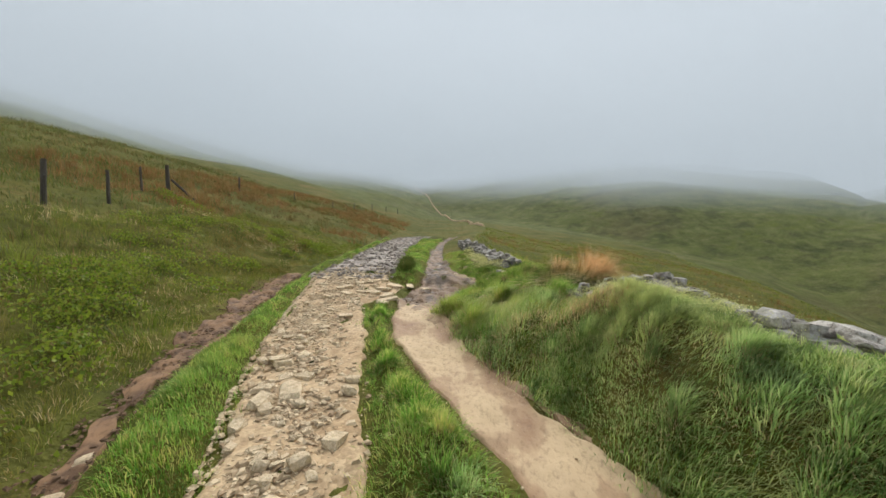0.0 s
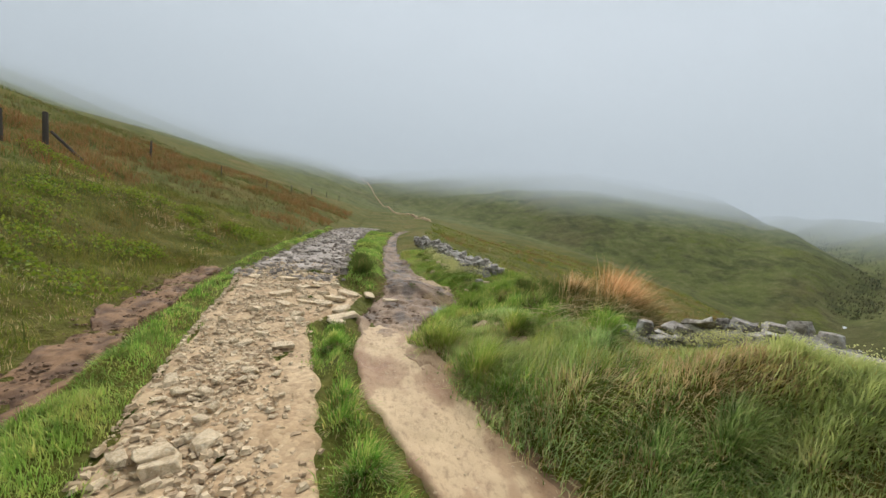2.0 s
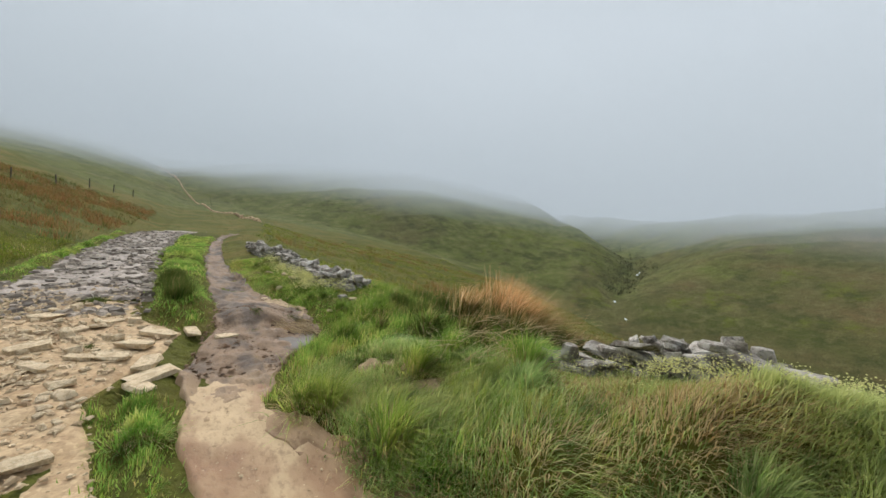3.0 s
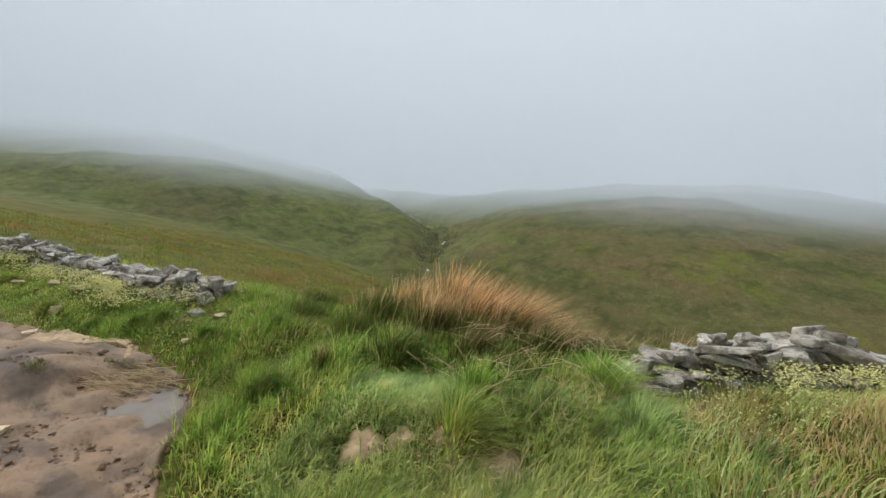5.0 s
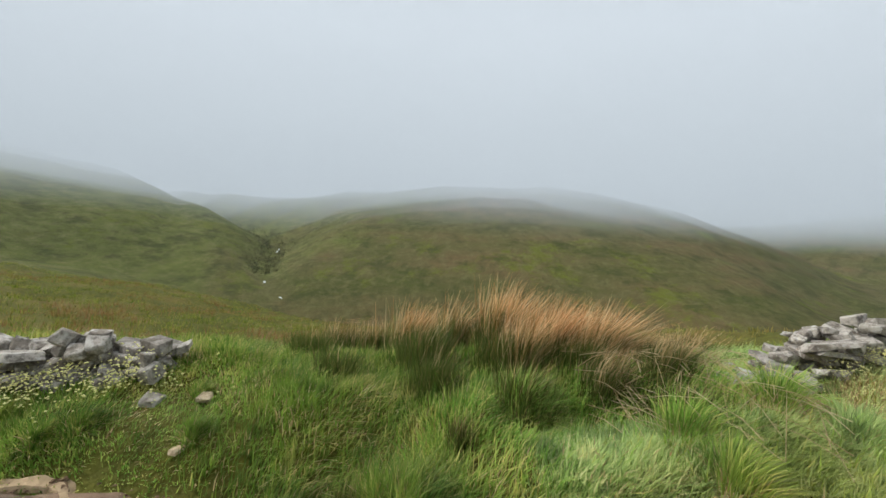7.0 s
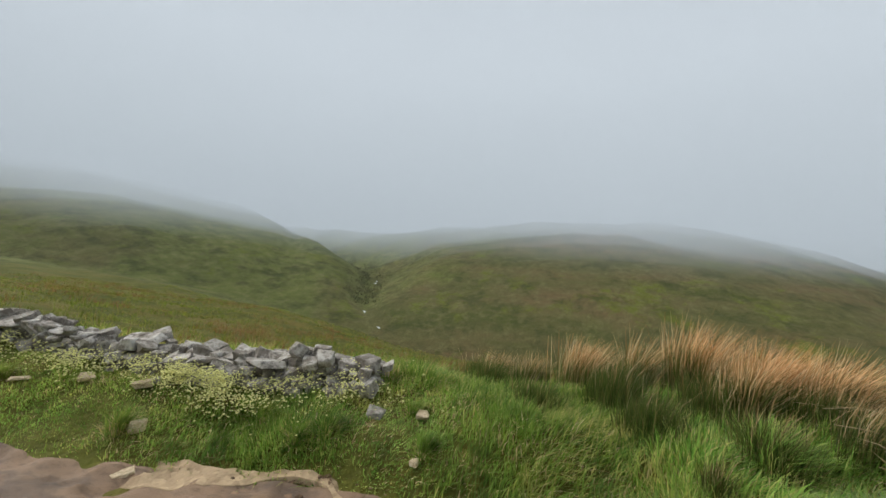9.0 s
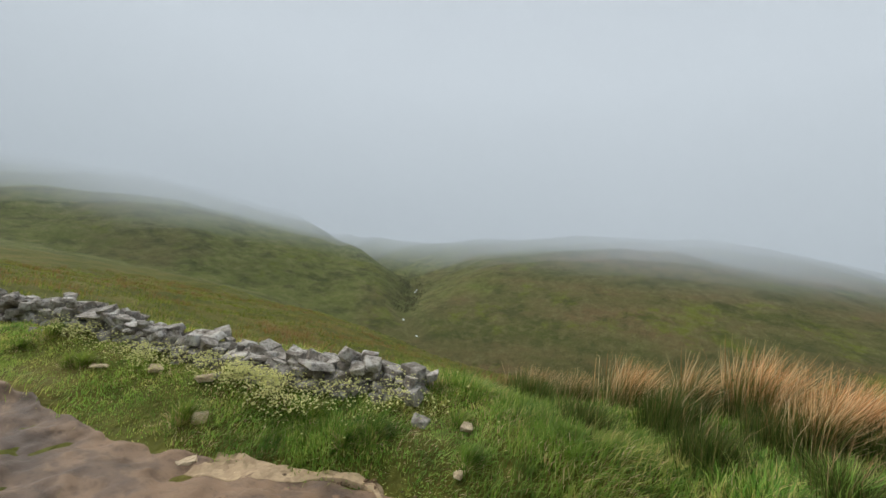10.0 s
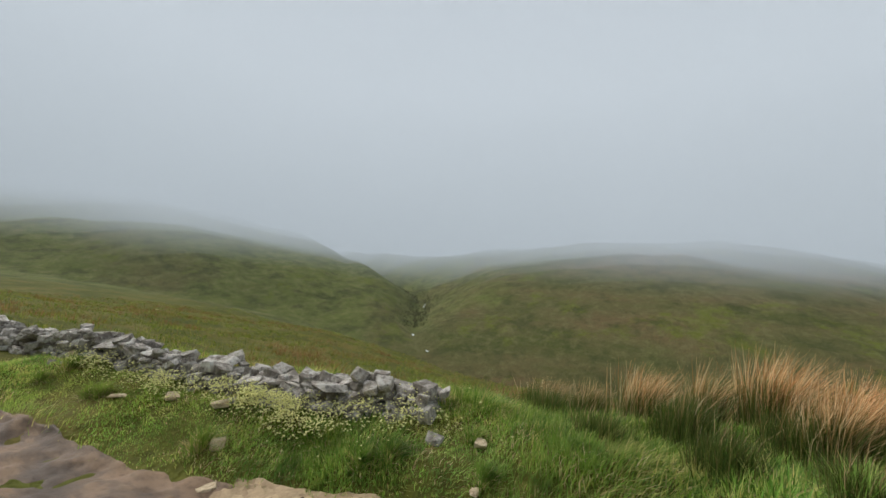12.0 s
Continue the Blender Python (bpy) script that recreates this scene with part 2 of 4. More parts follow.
def stem_material(name, low, high, z0, z1):
    """Rush stems: green at the foot, dry and tan from about z0 to z1 above it."""
    m = blade_material(name, high)
    n, l = m.node_tree.nodes, m.node_tree.links
    b = n["Principled BSDF"]
    dry = b.inputs["Base Color"].links[0].from_socket
    geo = n.new("ShaderNodeNewGeometry")
    green = ramp(n, l, geo.outputs["Random Per Island"], [(i / (len(low) - 1), t) for i, t in enumerate(low)])
    sep = n.new("ShaderNodeSeparateXYZ")
    l.new(coords(n, l), sep.inputs[0])
    z = mathn(n, l, "ADD", sep.outputs[2], mathn(n, l, "MULTIPLY", geo.outputs["Random Per Island"], 0.34))
    up = n.new("ShaderNodeMapRange")
    for i, v in ((1, z0), (2, z1), (3, 0.0), (4, 1.0)):
        up.inputs[i].default_value = v
    l.new(z, up.inputs[0])
    c = mix(n, l, up.outputs[0], green, dry)
    l.new(c, b.inputs["Base Color"])
    for k in n:
        if k.type == "BSDF_TRANSLUCENT":
            l.new(c, k.inputs[0])
    return m


STEM = stem_material("drying_rush_stem", [(0.04, 0.065, 0.01), (0.09, 0.1, 0.02), (0.14, 0.12, 0.035)],
                     [(0.28, 0.11, 0.036), (0.44, 0.21, 0.08), (0.6, 0.37, 0.18), (0.64, 0.5, 0.3)], 0.34, 0.72)
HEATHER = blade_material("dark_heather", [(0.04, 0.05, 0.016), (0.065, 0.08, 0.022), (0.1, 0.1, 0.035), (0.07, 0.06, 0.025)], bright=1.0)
LEAF = blade_material("bilberry_leaf", [(0.07, 0.11, 0.012), (0.15, 0.21, 0.02), (0.23, 0.28, 0.03), (0.13, 0.09, 0.03)], bright=1.25)


def flat_material(name, colour, rough=0.8, spec=0.25, grain=30.0):
    m, n, l, b = mat_new(name, rough, spec)
    f = noise_tex(n, l, coords(n, l), grain, 6, 0.65)
    l.new(ramp(n, l, f, [(0.3, tuple(0.6 * k for k in colour)), (0.65, colour)]), b.inputs["Base Color"])
    bump(n, l, b, f, 0.4, 0.01)
    return m


POST_WOOD = flat_material("weathered_post_wood", (0.10, 0.085, 0.07), 0.9)
PETAL = flat_material("cream_petal", (0.86, 0.83, 0.36), 0.8)
WATER = flat_material("puddle_water", (0.20, 0.165, 0.135), 0.1, 0.5, 3)
FOAM = flat_material("white_stream_water", (0.75, 0.78, 0.8), 0.3, 0.5, 2)


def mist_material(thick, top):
    """A self-glowing veil of cloud, haze painted on a shell: it thickens with height and eastward over the valley, and
    fades out above.
    """
    m = bpy.data.materials.new("glowing_hill_mist")
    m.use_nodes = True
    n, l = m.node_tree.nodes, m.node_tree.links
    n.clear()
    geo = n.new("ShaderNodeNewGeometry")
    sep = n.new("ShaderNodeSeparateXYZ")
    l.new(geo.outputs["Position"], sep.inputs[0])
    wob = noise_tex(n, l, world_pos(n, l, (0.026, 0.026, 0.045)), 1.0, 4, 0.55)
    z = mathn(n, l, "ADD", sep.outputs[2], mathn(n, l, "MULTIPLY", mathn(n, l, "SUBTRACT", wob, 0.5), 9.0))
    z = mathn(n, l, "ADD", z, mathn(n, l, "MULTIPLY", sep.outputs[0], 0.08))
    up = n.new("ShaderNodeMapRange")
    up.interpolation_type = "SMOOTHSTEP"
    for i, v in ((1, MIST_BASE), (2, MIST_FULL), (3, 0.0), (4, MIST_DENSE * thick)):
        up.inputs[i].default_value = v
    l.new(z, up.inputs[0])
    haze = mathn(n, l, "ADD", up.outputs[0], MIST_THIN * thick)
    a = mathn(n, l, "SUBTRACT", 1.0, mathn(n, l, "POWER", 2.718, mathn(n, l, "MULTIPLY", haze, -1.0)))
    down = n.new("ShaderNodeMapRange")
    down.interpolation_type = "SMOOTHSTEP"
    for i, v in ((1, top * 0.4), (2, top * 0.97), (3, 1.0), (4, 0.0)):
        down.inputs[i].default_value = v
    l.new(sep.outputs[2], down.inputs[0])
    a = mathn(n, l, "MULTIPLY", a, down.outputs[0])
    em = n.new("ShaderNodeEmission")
    # daylight painted into the glow: brighter higher up, where the cloud is thinner above
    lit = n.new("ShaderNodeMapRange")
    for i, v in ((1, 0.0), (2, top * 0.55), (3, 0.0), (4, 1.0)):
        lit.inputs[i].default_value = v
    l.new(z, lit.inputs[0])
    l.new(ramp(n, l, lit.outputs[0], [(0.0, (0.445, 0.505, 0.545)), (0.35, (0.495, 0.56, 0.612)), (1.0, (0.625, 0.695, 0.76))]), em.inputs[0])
    tr = n.new("ShaderNodeBsdfTransparent")
    ms = n.new("ShaderNodeMixShader")
    out = n.new("ShaderNodeOutputMaterial")
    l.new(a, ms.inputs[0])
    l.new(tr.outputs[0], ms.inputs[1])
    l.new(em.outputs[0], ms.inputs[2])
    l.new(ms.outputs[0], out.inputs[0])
    return m


# ---- the lie of the land ----
rng = np.random.default_rng(7)
LATTICE = rng.random((256, 256))


def wave(x, y, scale, shift=0.0):
    """Smooth noise from -1 to 1, with bumps about scale metres apart."""
    u, v = np.asarray(x) / scale + 17.3 + shift, np.asarray(y) / scale + 41.7 - shift
    i, j = np.floor(u).astype(int), np.floor(v).astype(int)
    fu, fv = u - i, v - j
    fu, fv = fu * fu * (3 - 2 * fu), fv * fv * (3 - 2 * fv)
    g = lambda a, b: LATTICE[(i + a) % 256, (j + b) % 256]
    return 2 * ((g(0, 0) * (1 - fu) + g(1, 0) * fu) * (1 - fv) + (g(0, 1) * (1 - fu) + g(1, 1) * fu) * fv) - 1


def line(ys, xs):
    return lambda y: np.interp(y, ys, xs)


def smooth(a, b, x):
    t = np.clip((x - a) / (b - a), 0, 1)
    return t * t * (3 - 2 * t)


# edges of the track, the clay path and the rut: x over y
grav_l = line([-12, 0, 2.5, 4, 5.2, 8.4, 11, 13, 18, 24, 32], [1.4, -0.95, -1.69, -2.2, -2.5, -3.13, -3.7, -3.6, -3.5, -3.2, -2.2])
grav_r = line([-12, 0, 2.5, 4, 5.65, 7.6, 8.3, 9.5, 10.4, 17.6, 24, 32], [2.8, 0.1, -0.41, -0.66, -1.06, -1.42, -1.1, -0.8, -1.35, -1.65, -1.4, 0.2])
clay_l = line([-12, 0, 2.5, 3.4, 4.3, 5.25, 5.9, 7.0, 8.2, 9.5, 10.6, 14, 16.4, 20.7, 24, 32], [4.2, 1.45, 0.48, 0.05, -0.27, -0.62, -0.83, -1.0, -0.95, -0.75, -0.63, -0.67, -0.65, -0.45, -0.1, 1.0])
clay_r = line([-12, 0, 2.5, 3.4, 4.3, 5.08, 6.17, 7.0, 7.4, 8.2, 8.7, 9.2, 10, 10.8, 11.6, 12.5, 14, 17, 20.7, 24, 32],
              [5, 2.4, 1.45, 1.14, 0.78, 0.4, 0.04, -0.24, -0.12, 0.22, 0.62, 0.8, 0.8, 0.62, 0.36, 0.22, 0.05, -0.1, 0.0, 0.3, 1.6])
rut_l = line([-12, 0, 2.8, 3.9, 4.6, 6.1, 7.7, 10, 12, 14, 24, 32], [0.2, -1.95, -2.95, -3.28, -3.5, -3.84, -4.18, -4.54, -4.5, -4.2, -3.8, -2.8])
rut_r = line([-12, 0, 2.7, 3.9, 5.65, 8.4, 11.6, 14, 24, 32], [0.6, -1.55, -2.42, -2.86, -3.16, -3.59, -4.0, -4.0, -3.7, -2.6])
bank_x = line([-12, 2.4, 3.7, 4.3, 5.0, 5.85, 7, 8, 9, 10.3, 13, 16, 20, 26, 32, 60, 110, 170, 400], [5.6, 2.8, 2.75, 2.62, 2.42, 2.0, 1.9, 1.95, 1.9, 1.75, 1.4, 1.2, 1.0, 1.3, 2.6, 5.5, 1.5, -8, -30])
bank_z = line([-12, 0, 4, 5.6, 7, 8.5, 10.3, 13, 16, 20, 26, 40], [0.7, 0.82, 0.84, 0.62, 0.42, 0.34, 0.36, 0.27, 0.17, 0.14, 0.16, 0.2])
rise = line([-400, -60, 6, 12, 25, 40, 60, 110, 170, 300, 600, 2500], [-16, -2.5, 0, 0.12, 0.4, 0.1, 0.6, 2.6, 11.6, 28, 44, 60])
left_z = line([-5, 0, 0.6, 2, 22, 30, 45, 110, 200, 400, 3000], [0, 0, 0.12, 0.6, 7.0, 8.8, 11.2, 34, 55, 72, 90])
right_z = line([-5, 0, 0.6, 1.5, 3, 21, 26, 60, 120, 200, 3000], [0, 0, 0.1, 0.38, 0.8, 5.3, 8.0, 27, 55, 75, 95])
# crests of the hills across the valley, by compass heading from the path: degrees up
crest = line([-180, -120, -40, -20, -5, 9, 16, 26, 33, 40, 46, 52, 58, 64, 70, 76, 82, 88, 96, 102, 108, 113, 120, 127, 140, 160, 180],
             [-6, -8, 0, 3, 5.0, 6.2, 6.8, 6.8, 6.2, 5.2, 4.0, 3.0, 2.6, 3.0, 3.8, 4.7, 5.2, 5.4, 5.1, 4.4, 3.0, 1.6, -1.0, -4, -7, -8, -6])
# foot of those hills, degrees up by heading
foot = line([-180, -30, 5, 14, 18, 26, 36, 47, 60, 130, 180], [-8, -5, -4, -4, -5.5, -10, -14, -16, -17, -16, -8])
# the stream in the clough: its heading and its level by distance
brook_head = line([0, 48, 56, 66, 78, 92, 105, 125, 170], [61.5, 61.3, 60.0, 56.8, 57.2, 59.0, 57.5, 53.0, 46.0])
brook_z = line([0, 48, 66, 92, 120, 170, 260], [-12.5, -12.2, -9.0, -5.8, -1.5, 6.5, 16.0])


def height(x, y):
    x, y = np.asarray(x, float), np.asarray(y, float)
    gl, gr, cl, cr, rl, rr, bx, bz = (f(y) for f in (grav_l, grav_r, clay_l, clay_r, rut_l, rut_r, bank_x, bank_z))
    far = smooth(26, 40, y)
    z = rise(y)
    # left hillside
    z = z + left_z(rl - 0.05 - x)
    # grassy ridges between the wheel tracks
    strip_a = smooth(0, 0.2, x - rr) * smooth(0, 0.2, gl - x)
    strip_b = smooth(0, 0.15, x - gr) * smooth(0, 0.15, cl - x)
    z = z + (0.09 * strip_a + 0.12 * strip_b) * (1 - far)
    z = z - 0.05 * smooth(0, 0.12, x - rl) * smooth(0, 0.12, rr - x) * (1 - far)
    z = z - 0.05 * smooth(0, 0.25, x - cl) * smooth(0, 0.25, cr - x) * (1 - far)
    # bank with the walls, then the fall to the valley
    u = np.clip((x - cr) / np.maximum(bx - cr, 0.3), 0, 1)
    z = z + bz * (1 - (1 - u) ** np.interp(y, [5, 7], [2.3, 1.8]))
    fall = right_z(x - bx) * np.interp(y, [-60, 15, 30, 50, 100, 160], [1, 1, 0.75, 0.5, 0.3, 0.2])
    z = z - fall
    ridge_x = np.interp(y, [-12, 2.2, 2.7, 3.9, 5.6], [5.2, 2.2, 2.05, 1.85, 1.6])
    z = z + 0.27 * np.exp(-(((x - ridge_x) / 0.36) ** 2)) * smooth(5.3, 4.4, y)
    # brown step where the clay path drops
    z = z + 0.2 * np.exp(-(((x + 0.1) / 0.5) ** 2) - ((y - 9.95) / np.where(y < 9.95, 0.3, 0.8)) ** 2)
    # hollow of the puddle
    z = z - 0.05 * np.exp(-(((x - 0.4) / 0.34) ** 2) - ((y - 8.95) / 0.3) ** 2)
    # tussocks
    bare = np.maximum(smooth(-0.05, 0.1, x - gl) * smooth(-0.05, 0.1, gr - x), np.maximum(smooth(0, 0.1, x - cl) * smooth(0, 0.1, cr - x), smooth(0, 0.1, x - rl) * smooth(0, 0.1, rr - x)))
    d = np.hypot(x + 1, y - 6)
    rough = (1 - bare) * (0.075 * wave(x, y, 0.55) + 0.1 * wave(x, y, 1.5, 3) * smooth(0.2, 2.0, np.minimum(abs(x - cr), abs(x - rl)) + 0.5))
    z = z + rough + bare * (0.012 * wave(x, y, 0.35, 9) + 0.02 * wave(x, y, 0.9, 5))
    z = z + smooth(0.5, 3.5, rl - x) * smooth(60, 30, d) * (0.16 * wave(x, y, 2.2, 7) + 0.2 * wave(x, y, 4.5, 1))
    z = z + smooth(12, 60, d) * (0.3 * wave(x, y, 6, 2) + 0.6 * wave(x, y, 19, 4))
    # hills across the valley
    head = np.degrees(np.arctan2(x + 1, y - 6))
    bottom = np.interp(head, [-8, 14, 30, 60], [95.0, 80.0, 58.0, 48.0])
    ridge = np.interp(head, [-20, -5, 8, 25], [260.0, 240.0, 205.0, 150.0]) + 14 * np.sin(np.radians(3 * head))
    zr = 1.6 + ridge * np.tan(np.radians(crest(head)))
    bed = 1.6 + bottom * np.tan(np.radians(foot(head)))
    t = np.clip((d - bottom) / (ridge - bottom), 0, 1)
    dome = zr - (zr - bed) * (1 - t) ** 1.7 - 0.05 * np.maximum(d - ridge, 0) + smooth(55, 95, d) * (0.9 * wave(x, y, 17, 6) + 0.4 * wave(x, y, 6, 8))
    # the clough is cut into them, with a side gully on its left flank
    off = d * np.sin(np.radians(np.clip(head - brook_head(d), -85, 85)))
    cut = brook_z(d) + np.sqrt((np.where(off > 0, 0.5, 0.6) * off) ** 2 + 0.2) + 0.5 * wave(x, y, 8, 11) * smooth(1, 6, abs(off))
    cut = np.where(abs(head - 58) < 80, cut, 99.0)
    m = np.clip(0.5 + 0.5 * (cut - dome) / 1.6, 0, 1)
    across = cut * (1 - m) + dome * m - 1.6 * m * (1 - m) * 0.5
    across = across - 1.1 * np.exp(-(((head - 47 - 0.06 * (d - 90)) / 1.1) ** 2)) * smooth(75, 95, d)
    back = -22 + 34 * smooth(150, 215, d) + 24 * smooth(115, 190, d) * smooth(98, 112, head) + 0.02 * np.maximum(d - 220, 0) + 2 * wave(x, y, 40, 2)
    across = np.maximum(np.where(d > 40, across, -99), np.where(d > 115, back, -99))
    k = np.clip(0.5 + 0.5 * (across - z) / 1.0, 0, 1)
    return z * (1 - k) + across * k + 1.0 * k * (1 - k) * 0.5


def zat(x, y):
    return float(height(x, y))


# ---- mesh helpers ----


def mesh_from(name, verts, faces, material, flat=False):
    """A mesh from arrays of points and of equal-sized faces."""
    verts, faces = np.asarray(verts, np.float32), np.asarray(faces, np.int32)
    me = bpy.data.meshes.new(name)
    k = faces.shape[1]
    me.vertices.add(len(verts))
    me.loops.add(faces.size)
    me.polygons.add(len(faces))
    me.vertices.foreach_set("co", verts.ravel())
    me.loops.foreach_set("vertex_index", faces.ravel())
    me.polygons.foreach_set("loop_start", np.arange(0, faces.size, k, dtype=np.int32))
    me.polygons.foreach_set("use_smooth", np.full(len(faces), not flat))
    me.update(calc_edges=True)
    me.materials.append(material)
    return me


def part(name, bm, material, parent, label=""):
    me = bpy.data.meshes.new(name)
    bm.to_mesh(me)
    bm.free()
    me.materials.append(material)
    ob = new(name, me)
    ob.parent = parent
    return tagged(ob, label)


def grid_faces(nu, nv):
    a = (np.arange(nu - 1)[:, None] * nv + np.arange(nv - 1)[None]).ravel()
    return np.stack([a, a + nv, a + nv + 1, a + 1], 1)


def stretch(lo, hi, step, reach, grow=1.06, cap=4.0):
    """Stations: even between lo and hi, growing apart out to reach on both sides."""
    out = list(np.arange(lo, hi, step))
    for side, sign in ((out[-1], 1), (out[0], -1)):
        s, p, more = step, side, []
        while abs(p) < reach:
            s = min(s * grow, cap) if abs(p) < 320 else s * 1.15
            p += sign * s
            more.append(p)
        out = out + more if sign > 0 else more[::-1] + out
    return np.array(out)


# ---- ground ----
gx, gy = stretch(-6, 4.5, 0.09, 2200), stretch(0, 15, 0.09, 2200)
X, Y = np.meshgrid(gx, gy, indexing="ij")
ground = new("ground", mesh_from("ground", np.stack([X.ravel(), Y.ravel(), height(X, Y).ravel()], 1), grid_faces(len(gx), len(gy)), TURF))
tagged(ground, "green and brown moorland turf on rolling hillsides", "ground", kind="structure")


def strip(name, y0, y1, left, right, material, lift, wobble, label, category, relief=0.02, step=0.06):
    """A trodden strip of the ground between two edges, its rims sunk into the turf."""
    n, k = int((y1 - y0) / step), int(1.6 / step)
    ys, s = np.linspace(y0, y1, n)[:, None], np.linspace(0, 1, k)[None]
    a = left(ys) + 0.05 + wobble * (wave(ys, 0 * ys, 0.5, 1) + 0.5 * wave(ys, 0 * ys, 0.17, 2))
    b = right(ys) - 0.05 + wobble * (wave(ys, 0 * ys + 9, 0.5, 4) + 0.5 * wave(ys, 0 * ys + 9, 0.17, 5))
    x = a + (b - a) * s
    y = ys + 0 * s
    ends = np.minimum(ys - y0, y1 - ys) * 4 - 1.2 * (1 + wave(x, y, 0.3, 8) + 0.6 * wave(x, y, 0.1, 2))
    edge = np.minimum(np.minimum(s, 1 - s) * k / 2, ends).clip(0, 1)
    z = height(x, y) + (lift + relief * wave(x, y, 0.22, 3) + 0.5 * relief * wave(x, y, 0.08, 6)) * edge - 0.05 * (1 - edge)
    ob = new(name, mesh_from(name, np.stack([x.ravel(), y.ravel(), z.ravel()], 1), grid_faces(n, k), material))
    return tagged(ob, label, category, kind="structure")


strip("road", -11, 11.8, grav_l, grav_r, GRAVEL, 0.022, 0.1, "pale sandy track strewn with broken stone", "track", 0.02)
strip("wet_road", 11.2, 31, grav_l, grav_r, WET_GRAVEL, 0.035, 0.1, "wet grey track of flat broken stone", "track", 0.03)
strip("path", -11, 8.1, clay_l, clay_r, CLAY, 0.03, 0.1, "smooth trodden path of sandy clay", "path", 0.018, 0.045)
strip("path_edge", 2.7, 7.3, lambda y: clay_r(y) - 0.24, lambda y: clay_r(y) + 0.12, DAMP, 0.024, 0.1, "damp brown clay along the foot of the bank", "path", 0.035, 0.05)
strip("muddy_path", 6.9, 31, clay_l, clay_r, PEAT, 0.035, 0.08, "trodden brown peat and mud footpath", "path", 0.035, 0.035)
strip("rut", -11, 12.0, rut_l, rut_r, RUT, 0.026, 0.13, "narrow brown wheel rut in the turf", "rut", 0.036, 0.035)

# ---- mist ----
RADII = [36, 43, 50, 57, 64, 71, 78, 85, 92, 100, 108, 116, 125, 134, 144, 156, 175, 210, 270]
# nested shells whose own emission stands in for daylight scattered by the mist
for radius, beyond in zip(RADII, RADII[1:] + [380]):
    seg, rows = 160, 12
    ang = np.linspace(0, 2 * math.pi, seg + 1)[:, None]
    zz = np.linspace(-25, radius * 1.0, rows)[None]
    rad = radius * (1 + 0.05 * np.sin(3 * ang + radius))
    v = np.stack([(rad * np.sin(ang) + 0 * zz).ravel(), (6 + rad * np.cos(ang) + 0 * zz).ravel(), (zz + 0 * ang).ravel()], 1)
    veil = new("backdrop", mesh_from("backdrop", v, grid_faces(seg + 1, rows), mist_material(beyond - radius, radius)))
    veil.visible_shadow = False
    tagged(veil, "pale grey hill mist over the moor, haze painted on glowing veils", "mist", kind="structure")


# ---- stones ----
def stone_mesh(name, sx, sy, sz, seed, material, points=12, worn=0.035, square=0.4):
    """An angular stone with worn edges, about sx by sy by sz, resting on z = 0."""
    r = random.Random(seed)
    bm = bmesh.new()
    for i in range(8):
        c = [(1 if i & b else -1) * r.uniform(square, 1.0) for b in (1, 2, 4)]
        bm.verts.new((c[0] * sx / 2, c[1] * sy / 2, c[2] * sz / 2))
    for _ in range(points - 5):
        d = Vector((r.gauss(0, 1), r.gauss(0, 1), r.gauss(0, 1))).normalized()
        k = 1.0 / max(abs(d.x), abs(d.y), abs(d.z)) ** 0.45
        bm.verts.new((d.x * k * sx / 2, d.y * k * sy / 2, d.z * k * sz / 2))
    res = bmesh.ops.convex_hull(bm, input=bm.verts)
    bmesh.ops.delete(bm, geom=list({v for v in res["geom_interior"] + res["geom_unused"] if isinstance(v, bmesh.types.BMVert)}), context="VERTS")
    bmesh.ops.dissolve_limit(bm, angle_limit=radians(14), verts=bm.verts, edges=bm.edges)
    bmesh.ops.bevel(bm, geom=list(bm.edges), offset=worn * min(sx, sy, sz), segments=1, affect="EDGES", clamp_overlap=True)
    bmesh.ops.triangulate(bm, faces=bm.faces)
    low = min(v.co.z for v in bm.verts)
    bmesh.ops.translate(bm, vec=(0, 0, -low), verts=bm.verts)
    me = bpy.data.meshes.new(name)
    bm.to_mesh(me)
    bm.free()
    for p in me.polygons:
        p.use_smooth = False
    me.materials.append(material)
    return me


def size_of(me):
    c = np.array([v.co for v in me.vertices])
    return c.max(0) - c.min(0)


WALL_BLOCKS = [stone_mesh("stone", a, b, c, 40 + i, WALL_STONE) for i, (a, b, c) in enumerate(
    [(0.24, 0.19, 0.10), (0.19, 0.16, 0.12), (0.28, 0.19, 0.085), (0.22, 0.17, 0.14), (0.14, 0.13, 0.08), (0.25, 0.17, 0.11), (0.16, 0.13, 0.11), (0.2, 0.16, 0.065), (0.17, 0.15, 0.15), (0.12, 0.1, 0.07)])]
WALL_SLABS = [stone_mesh("stone", a, b, c, 70 + i, WALL_STONE, 13) for i, (a, b, c) in enumerate(
    [(0.46, 0.28, 0.075), (0.38, 0.26, 0.065), (0.32, 0.22, 0.06), (0.42, 0.24, 0.09), (0.28, 0.2, 0.055)])]


